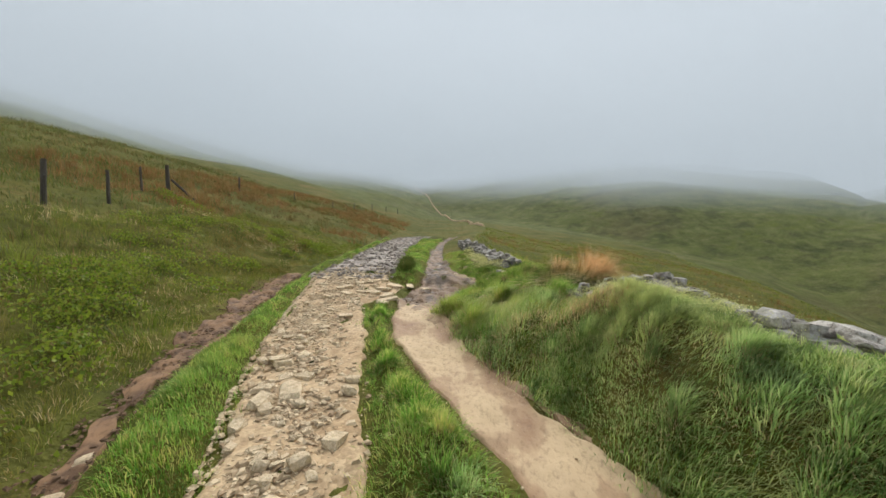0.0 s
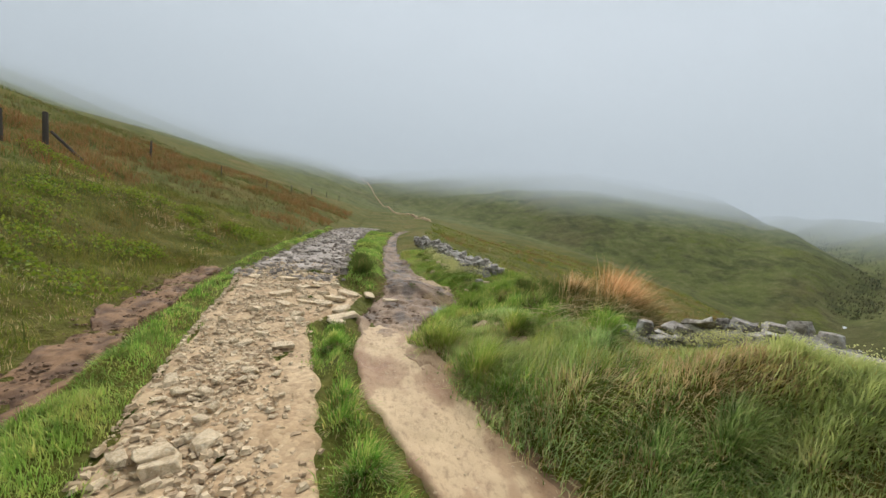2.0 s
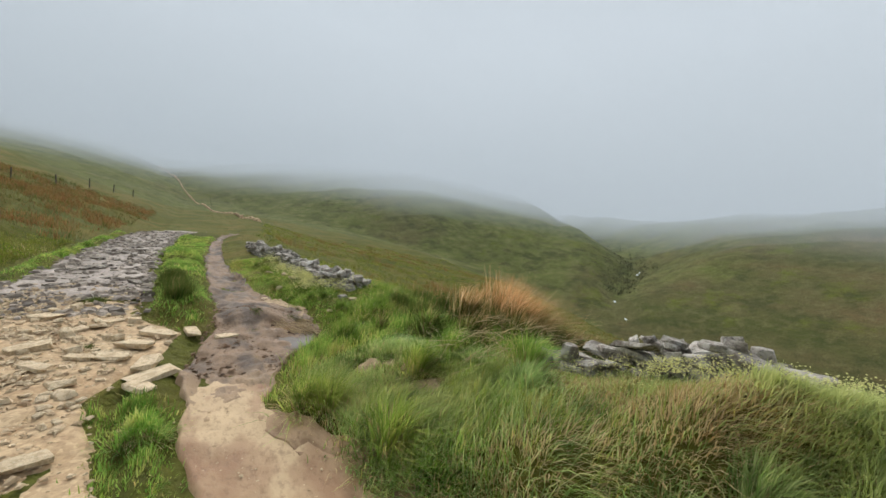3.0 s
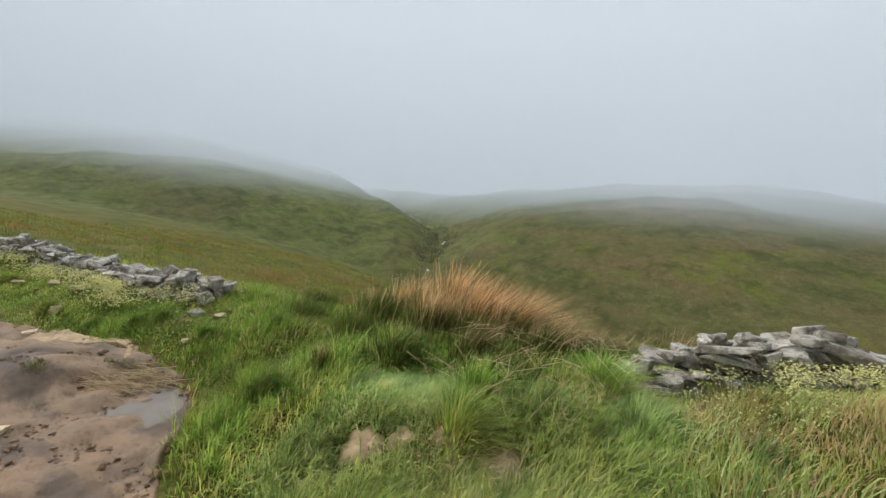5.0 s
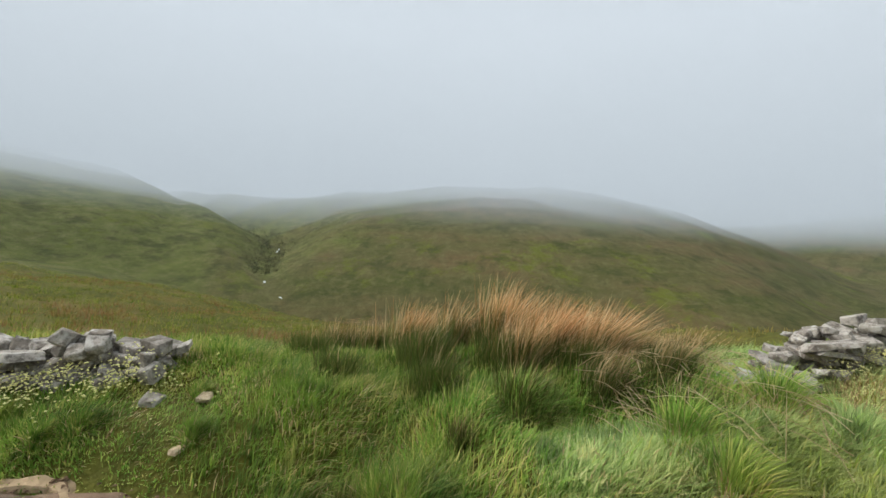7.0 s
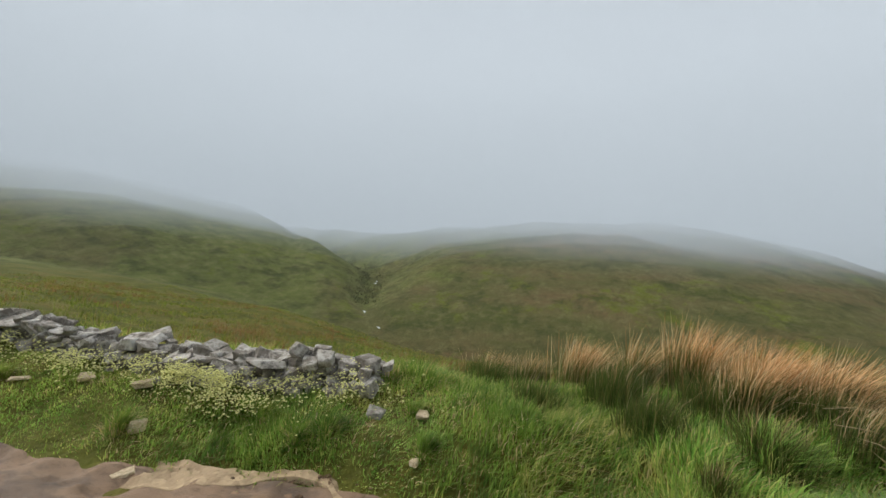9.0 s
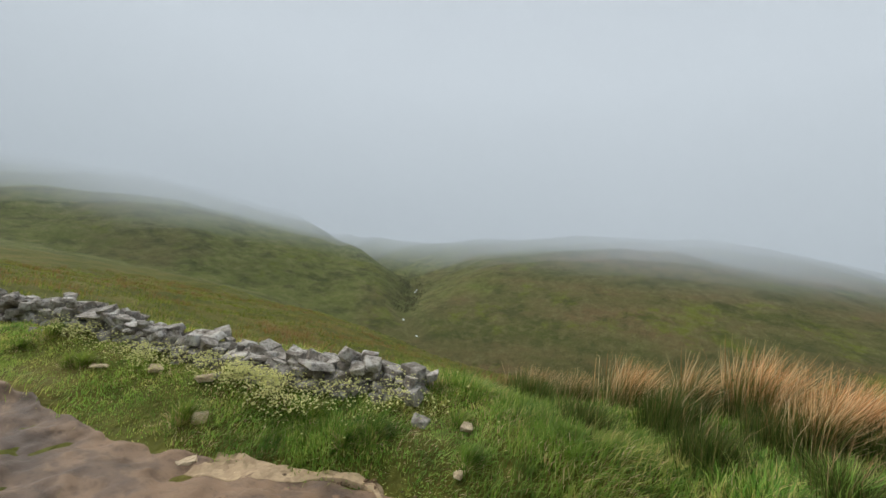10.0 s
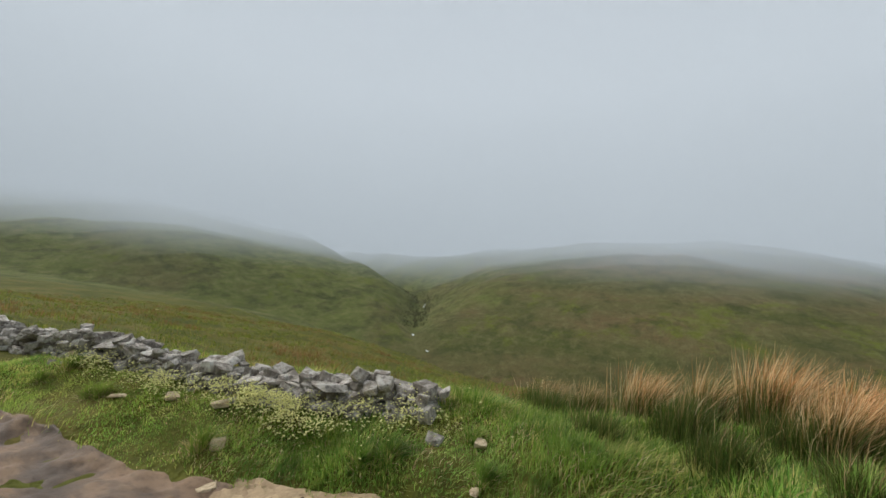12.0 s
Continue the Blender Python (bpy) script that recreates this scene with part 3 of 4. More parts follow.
def dry_wall(label, line_xy, tops, seed, slabs, tumble, small, large):
    """A tumbledown dry stone wall along a line of plan points, with its height above the turf at each."""
    r = random.Random(seed)
    wall = tagged(new("dry_stone_wall"), label, "stone wall")
    p = [Vector((x, y, 0)) for x, y in line_xy]
    wall.location = (p[0].x, p[0].y, zat(p[0].x, p[0].y))
    lens = [(b - a).length for a, b in zip(p, p[1:])]
    total = sum(lens)
    marks = [sum(lens[:i]) for i in range(len(tops))]

    def where(s):
        for a, b, n in zip(p, p[1:], lens):
            if s <= n:
                return a.lerp(b, s / n), (b - a).normalized()
            s -= n
        return p[-1], (p[-1] - p[-2]).normalized()

    def lay(me, x, y, z, rz, tilt):
        ob = new("stone", me)
        m = Matrix.Translation((x, y, z)) @ Euler((radians(r.uniform(-tilt, tilt)), radians(r.uniform(-tilt, tilt)), rz)).to_matrix().to_4x4()
        k = r.uniform(small, large)
        ob.parent = wall
        ob.matrix_parent_inverse = Matrix.Translation(-wall.location)
        ob.matrix_basis = m @ Matrix.Diagonal((k, k * r.uniform(0.85, 1.15), k * r.uniform(0.85, 1.1), 1))

    for row in (-0.15, 0.0, 0.15):
        level, course = -0.06, 0
        while level < max(tops):
            s = r.uniform(0, 0.15)
            thick = r.uniform(0.065, 0.095)
            while s < total:
                top = np.interp(s, marks, tops) * r.uniform(0.82, 1.1)
                slab = level + 1.6 * thick > top and r.random() < slabs
                me = r.choice(WALL_SLABS if slab else WALL_BLOCKS)
                wide = size_of(me)[0]
                if level < top:
                    c, d = where(s + wide / 2)
                    side = Vector((-d.y, d.x, 0))
                    q = c + side * (row * (1 - 0.35 * level) + r.uniform(-0.05, 0.05))
                    rz = math.atan2(d.y, d.x) + r.uniform(-0.6, 0.6) + (math.pi / 2 if not slab and r.random() < 0.25 else 0)
                    lay(me, q.x, q.y, zat(c.x, c.y) + level + r.uniform(-0.02, 0.02), rz, tumble)
                s += wide * r.uniform(0.75, 0.95)
            level += thick
            course += 1
    # stones fallen at the foot
    for _ in range(int(total * 0.6)):
        c, d = where(r.uniform(0, total))
        q = c + Vector((-d.y, d.x, 0)) * r.uniform(0.25, 0.75) * (1 if r.random() < 0.85 else -1)
        lay(r.choice(WALL_BLOCKS), q.x, q.y, zat(q.x, q.y) - 0.06, r.uniform(0, 6), 14)
    return wall


dry_wall("tumbledown dry stone wall of grey lichened gritstone beside the footpath",
         [(1.72, 10.25), (1.55, 11.0), (1.40, 12.0), (1.30, 13.0), (1.20, 14.5), (1.10, 16.0), (0.80, 18.0)], [0.12, 0.24, 0.22, 0.24, 0.26, 0.26, 0.2], 5, 0.15, 24, 0.65, 1.22)
dry_wall("broken end of a dry stone wall with flat grey slabs on top",
         [(1.78, 6.2), (1.98, 5.85), (2.28, 5.35), (2.52, 4.85), (2.6, 4.45), (2.6, 4.2), (2.54, 3.8), (2.52, 3.5), (2.5, 3.0), (2.54, 2.5), (2.6, 2.1)],
         [0.03, 0.17, 0.36, 0.36, 0.14, -0.06, -0.04, 0.13, 0.14, 0.08, 0.0], 8, 0.45, 16, 0.65, 1.08)

ROCKS = [stone_mesh("loose_stone", 1.0, r1, r2, 100 + i, PALE_STONE, 11) for i, (r1, r2) in enumerate(
    [(0.8, 0.42), (0.65, 0.3), (0.9, 0.5), (0.7, 0.24), (0.75, 0.36), (0.6, 0.2), (0.85, 0.3), (0.7, 0.55)])]
WET_ROCKS = [stone_mesh("loose_stone", 1.0, r1, r2, 130 + i, WET_STONE, 11) for i, (r1, r2) in enumerate([(0.8, 0.3), (0.65, 0.22), (0.7, 0.35), (0.6, 0.2)])]
FLAGS = [stone_mesh("loose_stone", 1.0, r1, r2, 160 + i, PALE_STONE, 11, 0.05, 0.55) for i, (r1, r2) in enumerate([(0.55, 0.15), (0.62, 0.2), (0.7, 0.14), (0.5, 0.18)])]
stone_rng = random.Random(11)


def loose_stone(me, x, y, size, label, group, sink=0.25, tilt=6.0):
    ob = new("loose_stone", me)
    ob.matrix_world = Matrix.Translation((x, y, zat(x, y) + 0.03 - sink * size * size_of(me)[2])) @ Euler(
        (radians(stone_rng.uniform(-tilt, tilt)), radians(stone_rng.uniform(-tilt, tilt)), stone_rng.uniform(0, 6.3))).to_matrix().to_4x4() @ Matrix.Diagonal((size, size, size, 1))
    return tagged(ob, label, "stone", group)


BIG = [(-1.53, 4.0, 0.40), (-1.74, 5.03, 0.27), (-0.87, 3.2, 0.24), (-0.93, 2.8, 0.14), (-1.02, 2.5, 0.26), (-1.63, 3.67, 0.2), (-1.72, 3.4, 0.17),
       (-1.89, 4.75, 0.24), (-1.8, 6.1, 0.2), (-1.8, 4.06, 0.2), (-1.72, 3.78, 0.26), (-1.98, 4.86, 0.24), (-1.5, 4.35, 0.2), (-0.99, 4.29, 0.16), (-2.67, 3.08, 0.19), (-2.56, 2.67, 0.16)]
for bx_, by_, bs_ in BIG:
    loose_stone(stone_rng.choice(ROCKS[:5]), bx_, by_, bs_, "pale sandstone lump lying on the sandy track", "large stones on the track", 0.3)
SLABS = [(-2.46, 10.49, 0.42), (-2.24, 9.02, 0.42), (-1.51, 8.59, 0.4), (-1.37, 8.97, 0.42), (-1.22, 8.35, 0.5), (-1.15, 8.05, 0.52), (-1.23, 7.8, 0.42), (-1.2, 9.45, 0.5),
         (-0.84, 9.48, 0.42), (-1.72, 10.06, 0.35), (-1.79, 8.69, 0.33), (-2.06, 8.46, 0.38), (-0.47, 9.19, 0.32), (-1.67, 6.78, 0.28), (-2.9, 9.6, 0.36), (-3.1, 10.6, 0.4), (-2.0, 9.7, 0.3)]
for sx_, sy_, ss_ in SLABS:
    loose_stone(stone_rng.choice(FLAGS), sx_, sy_, 0.88 * ss_, "flat pale sandstone slab set in the track", "slabs across the track", 0.15, 5)
count = 0
while count < 170:
    sy_ = stone_rng.uniform(1.6, 11.6)
    a_, b_ = float(grav_l(sy_)), float(grav_r(sy_))
    u_ = min(0.88, max(0.12, stone_rng.gauss(0.36, 0.16))) if sy_ < 7 else stone_rng.uniform(0.1, 0.95)
    if stone_rng.random() < (0.6 if sy_ < 7 else 1.0):
        loose_stone(stone_rng.choice(ROCKS), a_ + 0.08 + (b_ - a_ - 0.16) * u_, sy_, stone_rng.uniform(0.06, 0.13) if stone_rng.random() < 0.8 else stone_rng.uniform(0.13, 0.24),
                    "broken piece of pale sandstone on the track", "stones on the track", 0.2, 12)
        count += 1
for _ in range(60):
    sy_ = stone_rng.uniform(11.4, 20)
    a_, b_ = float(grav_l(sy_)), float(grav_r(sy_))
    loose_stone(stone_rng.choice(WET_ROCKS), stone_rng.uniform(a_ + 0.5, b_ - 0.1), sy_, stone_rng.uniform(0.12, 0.3), "flat wet grey stone on the washed-out track", "wet stones on the track", 0.2, 6)
for sx_, sy_, ss_ in ((0.27, 11.4, 0.2), (0.98, 9.67, 0.16), (0.56, 11.72, 0.18), (0.9, 12.2, 0.22), (1.2, 13.2, 0.26), (1.38, 9.8, 0.16), (0.62, 13.4, 0.2), (1.0, 15.3, 0.24), (0.85, 12.9, 0.2)):
    loose_stone(stone_rng.choice(ROCKS), sx_, sy_, 0.8 * ss_, "pale stone half sunk in the grassy bank", "stones in the bank", 0.55, 10)


def pebbles(name, n, y0, y1, lo, hi, material, label, seed, centre=None, left=grav_l, right=grav_r):
    """Small broken stone, too many to count, in one mesh."""
    g = np.random.default_rng(seed)
    y = g.uniform(y0, y1, n)
    a, b = left(y), right(y)
    u = np.clip(g.normal(0.4, 0.22, n), 0.07, 0.93) if centre else g.uniform(0.02, 0.98, n)
    x = a + (b - a) * u
    s = lo * (hi / lo) ** (g.random(n) ** 2)
    base = np.array([(-1, -0.7, 0), (0.9, -0.8, 0), (1, 0.6, 0), (-0.7, 0.9, 0), (-0.6, -0.4, 0.7), (0.55, -0.5, 0.85), (0.5, 0.5, 0.6), (-0.5, 0.5, 0.8)]) * 0.5
    v = base[None] * (1 + 0.35 * g.uniform(-1, 1, (n, 8, 3))) * s[:, None, None] * np.stack([np.ones(n), g.uniform(0.55, 1, n), g.uniform(0.35, 0.8, n)], 1)[:, None]
    t = g.uniform(0, 6.3, n)
    c, q = np.cos(t)[:, None], np.sin(t)[:, None]
    px, py = v[..., 0] * c - v[..., 1] * q, v[..., 0] * q + v[..., 1] * c
    z = height(x, y) + 0.025
    verts = np.stack([px + x[:, None], py + y[:, None], v[..., 2] + z[:, None]], -1).reshape(-1, 3)
    quad = np.array([(0, 1, 5, 4), (1, 2, 6, 5), (2, 3, 7, 6), (3, 0, 4, 7), (4, 5, 6, 7)])
    faces = (quad[None] + 8 * np.arange(n)[:, None, None]).reshape(-1, 4)
    return tagged(new(name, mesh_from(name, verts, faces, material, True)), label, "gravel", kind="stuff")


def grit_material(name, tones):
    m, n, l, b = mat_new(name, 0.85, 0.25)
    geo = n.new("ShaderNodeNewGeometry")
    c = ramp(n, l, geo.outputs["Random Per Island"], [(i / (len(tones) - 1), t) for i, t in enumerate(tones)])
    f = noise_tex(n, l, world_pos(n, l), 30, 6, 0.7)
    c = mix(n, l, ramp(n, l, f, [(0.3, grey(0.5)), (0.55, grey(0))]), c, tuple(0.4 * k for k in tones[0]))
    l.new(c, b.inputs["Base Color"])
    bump(n, l, b, f, 0.5, 0.01)
    return m


GRIT = grit_material("pale_grit", [(0.38, 0.27, 0.165), (0.52, 0.39, 0.245), (0.68, 0.54, 0.36), (0.56, 0.43, 0.28)])
SLATE = grit_material("wet_slate_grit", [(0.19, 0.16, 0.135), (0.3, 0.25, 0.205), (0.42, 0.355, 0.29), (0.26, 0.215, 0.175)])
pebbles("gravel", 12000, 1.2, 12.8, 0.014, 0.1, GRIT, "pale broken stone strewn over the track", 3, True)
CLOD = grit_material("peat_clod", [(0.09, 0.055, 0.032), (0.15, 0.09, 0.052), (0.22, 0.135, 0.08), (0.28, 0.19, 0.12)])
pebbles("soil_clods", 1500, 7.9, 10.8, 0.015, 0.07, CLOD, "crumbled clods of brown peat on the footpath", 6, False, clay_l, clay_r)
pebbles("soil_clods", 2400, 1.5, 11.5, 0.012, 0.07, CLOD, "crumbs of brown soil in the wheel rut", 7, False, rut_l, rut_r)
pebbles("grit", 500, 1.5, 7.6, 0.008, 0.03, GRIT, "scattered grit on the clay path", 8, False, clay_l, clay_r)
pebbles("wet_gravel", 2700, 10.5, 28, 0.06, 0.26, SLATE, "wet grey slaty stone covering the track", 4)

# far path up the next hillside
far_mid = line([44, 60, 85, 110, 140, 170, 210], [4.4, 3.6, 1.2, -1.0, -5.5, -12.2, -20])
strip("far_path", 46, 205, lambda y: far_mid(y) - 0.16, lambda y: far_mid(y) + 0.16, GRAVEL, 0.16, 0.2, "pale worn stone path climbing the far hillside", "path", 0.1)

# ---- puddle ----


def puddle(cx, cy, rx, ry, lift):
    bm = bmesh.new()
    ring = []
    for i in range(40):
        t = 2 * math.pi * i / 40
        k = 1 + 0.22 * math.sin(3 * t + 1) + 0.12 * math.sin(7 * t)
        ring.append(bm.verts.new((rx * k * math.cos(t), ry * k * math.sin(t), 0)))
    bm.faces.new(ring)
    me = bpy.data.meshes.new("water")
    bm.to_mesh(me)
    bm.free()
    me.materials.append(WATER)
    ob = new("water", me)
    ob.location = (cx, cy, zat(cx, cy) + lift)
    return tagged(ob, "shallow brown puddle lying in the trodden mud", "puddle", kind="structure")


puddle(0.42, 8.98, 0.58, 0.42, 0.058)


# ---- fence ----
def post_mesh(h, r):
    bm = bmesh.new()
    bmesh.ops.create_cone(bm, cap_ends=True, segments=10, radius1=r * 1.08, radius2=r * 0.95, depth=h)
    bmesh.ops.translate(bm, vec=(0, 0, h / 2), verts=bm.verts)
    bmesh.ops.bevel(bm, geom=[e for e in bm.edges if all(v.co.z > h - 0.01 for v in e.verts)], offset=0.012, segments=2, affect="EDGES")
    for v in bm.verts:
        v.co.x += 0.012 * math.sin(5 * v.co.z + r * 90)
        v.co.y += 0.01 * math.sin(4 * v.co.z + 2)
    return bm


fence = tagged(new("fence"), "line of dark weathered wooden fence posts on the hillside", "fence")
fence.location = (-12.1, 17.9, zat(-12.1, 17.9))
POSTS = [(-9.62, 9.85, 1.12, 0.06, 4), (-10.45, 12.75, 1.03, 0.05, 1), (-11.6, 15.7, 0.92, 0.045, -1), (-12.15, 17.95, 1.25, 0.085, 0), (-13.1, 26.0, 0.9, 0.05, 2),
         (-12.2, 33, 0.8, 0.035, 0), (-10.8, 39, 0.8, 0.035, 2), (-9.8, 44, 0.8, 0.04, -2), (-8.8, 49, 0.8, 0.04, 0), (-7.9, 54, 0.8, 0.04, 3), (-7, 60, 0.8, 0.045, 0)]
for fx, fy, fh, fr, lean_ in POSTS:
    ob = part("post", post_mesh(fh + 0.2, fr), POST_WOOD, fence)
    ob.matrix_parent_inverse = Matrix.Translation(-fence.location)
    ob.matrix_basis = pose(fx, fy, zat(fx, fy) - 0.2, 0, lean_, 0)
brace = part("brace", post_mesh(1.25, 0.05), POST_WOOD, fence, "slanting timber brace against the thick post")
brace.matrix_parent_inverse = Matrix.Translation(-fence.location)
foot_ = Vector((-11.25, 18.35, zat(-11.25, 18.35) - 0.03))
brace.matrix_basis = Matrix.Translation(foot_) @ (Vector((-12.12, 17.97, zat(-12.15, 17.95) + 0.74)) - foot_).to_track_quat("Z", "Y").to_matrix().to_4x4()


# ---- grass ----
WIND = np.array([0.35, -0.94])


def blades(name, x, y, z, length, width, out, wind, material, g, spread=0.6):
    """Blades rooted at x, y, z: each a bent, tapering strip that leans outward and with the wind."""
    n = len(x)
    t = g.uniform(0, 2 * math.pi, n)
    lean = np.stack([np.cos(t), np.sin(t)], 1) * (spread * g.uniform(0.2, 1.0, n))[:, None] + out + WIND[None] * np.asarray(wind).reshape(-1, 1)
    mag = np.linalg.norm(lean, axis=1, keepdims=True)
    lean = lean / np.maximum(mag, 1e-6) * np.minimum(mag, 1.6)
    face = np.stack([-lean[:, 1], lean[:, 0]], 1) / np.maximum(np.minimum(mag, 1.6), 1e-6)
    turn = g.uniform(-0.9, 0.9, n)
    face = np.stack([face[:, 0] * np.cos(turn) - face[:, 1] * np.sin(turn), face[:, 0] * np.sin(turn) + face[:, 1] * np.cos(turn)], 1)
    root = np.stack([x, y, z], 1)
    up = np.sqrt(np.maximum(0.05, 1 - 0.30 * np.minimum(mag[:, 0], 1.6) ** 2))
    L = np.asarray(length)[:, None]
    mid = root + np.concatenate([lean * 0.28 * L, (0.55 * L[:, 0] * up)[:, None]], 1)
    tip = root + np.concatenate([lean * 0.82 * L, (0.92 * L[:, 0] * up ** 1.6)[:, None]], 1)
    w = np.concatenate([face, np.zeros((n, 1))], 1) * (np.asarray(width)[:, None] / 2)
    v = np.stack([root - w, root + w, mid - 0.8 * w, mid + 0.8 * w, tip], 1).reshape(-1, 3)
    f = (np.array([(0, 1, 3), (0, 3, 2), (2, 3, 4)])[None] + 5 * np.arange(n)[:, None, None]).reshape(-1, 3)
    return mesh_from(name, v, f, material)


def bare_at(x, y, pad=0.0):
    gl, gr, cl, cr, rl, rr = (f(y) for f in (grav_l, grav_r, clay_l, clay_r, rut_l, rut_r))
    j = 0.1 * wave(x, y, 0.27, 3) + 0.08 * wave(x, y, 0.09, 5) + pad
    on = ((x > gl + j) & (x < gr - j)) | ((x > cl + j) & (x < cr - j)) | ((x > rl + j) & (x < rr - j) & (y < 12))
    on |= (y > 7.5) & (y < 9.7) & (x > gr - 0.3) & (x < cl + 0.3)
    return on & (y < 31)


PATCHES = [(0.61, 7.05, 0.16), (0.74, 6.85, 0.11), (0.84, 6.62, 0.12), (0.86, 6.3, 0.17)]


def meadow(name, n, x0, x1, y0, y1, per, material, length, width, wind, label, seed, keep=None, spread=0.6, clump=0.05):
    """Tufts scattered over a stretch of ground, as one mesh of blades."""
    g = np.random.default_rng(seed)
    x, y = g.uniform(x0, x1, n), g.uniform(y0, y1, n)
    ok = ~bare_at(x, y, 0.07)
    if keep is not None:
        ok &= g.random(n) < keep(x, y)
    x, y = x[ok], y[ok]
    size = 0.7 + 0.45 * (wave(x, y, 0.8, 7) + 0.4 * g.normal(size=len(x))).clip(-1, 1)
    edge = np.minimum(np.minimum(abs(x - grav_l(y)), abs(x - grav_r(y))), np.minimum(abs(x - clay_l(y)), abs(x - rut_r(y))))
    size = size * np.where((x > rut_r(y)) & (x < clay_l(y)) & (y < 26), 0.8, 1.0) * np.interp(edge, [0, 0.25], [0.7, 1.0])
    size = size * np.where((y > 9.6) & (y < 18) & (x > 0.2) & (x < bank_x(y) + 0.1), 0.6, 1.0) * np.where((y > 4.6) & (y < 5.9) & (x > 1.4) & (x < 2.4), 0.7, 1.0)
    size = size * np.where(x > clay_r(y), np.interp(y, [3.4, 4.8], [0.45, 0.85]), 1.0)
    for cx, cy, cr_ in PATCHES:
        size = size * np.where(np.hypot(x - cx, y - cy) < cr_ * (1.0 + 0.35 * wave(x, y, 0.08)), 0.2, 1.0)
    x, y, size = (np.repeat(k, per) for k in (x, y, size))
    off = g.normal(0, clump, (len(x), 2))
    x, y = x + off[:, 0], y + off[:, 1]
    L = length * size * g.uniform(0.6, 1.25, len(x))
    slope = np.stack([wave(x - 0.06, y, 0.55) - wave(x + 0.06, y, 0.55), wave(x, y - 0.06, 0.55) - wave(x, y + 0.06, 0.55)], 1)
    me = blades(name, x, y, height(x, y) - 0.015, L, width * g.uniform(0.7, 1.3, len(x)), off / clump * 0.28 + 1.6 * slope, wind * g.uniform(0.4, 1.3, len(x)), material, g, spread)
    return tagged(new(name, me), label, "grass", kind="stuff")


def east(x, y):
    return smooth(-0.12, 0.06, x - clay_r(y)) * (x < 5.5)


def matted(x, y):
    """Where the steep face of the bank is covered with dead grass."""
    return smooth(0.0, 0.35, wave(x, y, 0.75, 8)) * smooth(1.4, 0.7, x - clay_r(y)) * smooth(8.0, 6.0, y)


def sward(x, y):
    """Open ground round the bare patches, where only short pale grass grows."""
    return 1 - 0.8 * smooth(1.5, 1.2, x) * smooth(5.5, 5.9, y) * smooth(7.7, 7.3, y)


def between(x, y):
    return ((x > rut_r(y)) & (x < clay_l(y))).astype(float)


def west(x, y):
    return smooth(0, 0.1, rut_l(y) - x)


meadow("grass", 9600, -0.5, 4.2, 5.5, 8.2, 9, LUSH, 0.24, 0.0078, 0.75, "long wind-combed green grass on the bank", 21, lambda x, y: east(x, y) * sward(x, y) * (0.45 + 0.6 * wave(x, y, 0.8, 2)).clip(0.06, 1) * (1 - 0.5 * matted(x, y)))
meadow("grass", 9500, -0.5, 4.6, 7.6, 11.8, 9, DEEP, 0.2, 0.0078, 0.6, "deep green grass in the gap between the walls", 34, lambda x, y: east(x, y) * smooth(7.5, 8.2, y) * (0.55 + 0.5 * wave(x, y, 0.8, 2)).clip(0.15, 1))
meadow("grass", 14600, -0.5, 4.2, 0.6, 5.9, 9, PALE_GRASS, 0.25, 0.0062, 0.85, "pale wind-combed grass drooping over the bank", 20, lambda x, y: east(x, y) * (0.45 + 0.6 * wave(x, y, 0.8, 2)).clip(0.06, 1) * (1 - 0.5 * matted(x, y)))
meadow("grass", 24000, -0.5, 4.2, 0.6, 16, 8, GRASS, 0.19, 0.0062, 0.5, "mixed green and straw-coloured moor grass on the bank", 22, lambda x, y: east(x, y) * sward(x, y) * (0.6 - 0.4 * wave(x, y, 1.2, 2)) * (1 - 0.5 * matted(x, y)))
meadow("grass", 5200, 0.15, 1.4, 5.7, 7.5, 9, PALE_GRASS, 0.15, 0.0078, 0.6, "pale short grass round the bare patches of the bank", 29, east)
meadow("grass", 9000, 0.2, 1.9, 9.6, 16, 9, LUSH, 0.13, 0.0078, 0.4, "short green turf between the footpath and the wall", 35, lambda x, y: east(x, y) * (0.55 + 0.6 * wave(x, y, 0.5, 6)).clip(0.1, 1) * smooth(0.15, -0.1, x - bank_x(y)))
meadow("grass", 3200, 1.5, 2.45, 2.4, 5.3, 9, GRASS, 0.13, 0.007, 0.6, "rough flowering grass along the foot of the broken wall", 37, lambda x, y: smooth(0.75, 0.45, np.interp(y, [2.4, 4.4, 5.3], [2.5, 2.6, 2.3]) - x))
meadow("grass", 5200, 0.8, 2.5, 1.4, 4.2, 9, PALE_GRASS, 0.27, 0.006, 0.9, "pale combed grass on the near face of the bank", 40, east)
meadow("dead_grass", 2600, 1.45, 2.3, 4.0, 6.1, 8, DEAD, 0.15, 0.006, 0.6, "straw-coloured grass and dead bracken below the broken wall", 39, lambda x, y: east(x, y) * (0.5 + 0.7 * wave(x, y, 0.4, 5)).clip(0.1, 1))
meadow("dead_grass", 3500, 0.3, 1.9, 9.6, 16, 8, DEAD, 0.11, 0.005, 0.6, "straw-coloured grass at the foot of the wall", 36, lambda x, y: east(x, y) * smooth(0.7, 0.3, bank_x(y) - x) * (0.4 + 0.8 * wave(x, y, 0.45, 3)).clip(0, 1))
meadow("grass", 12000, -3.2, 1.4, 0.8, 8, 9, GRASS, 0.13, 0.006, 0.4, "short mixed grass on the ridge between the tracks", 38, between)
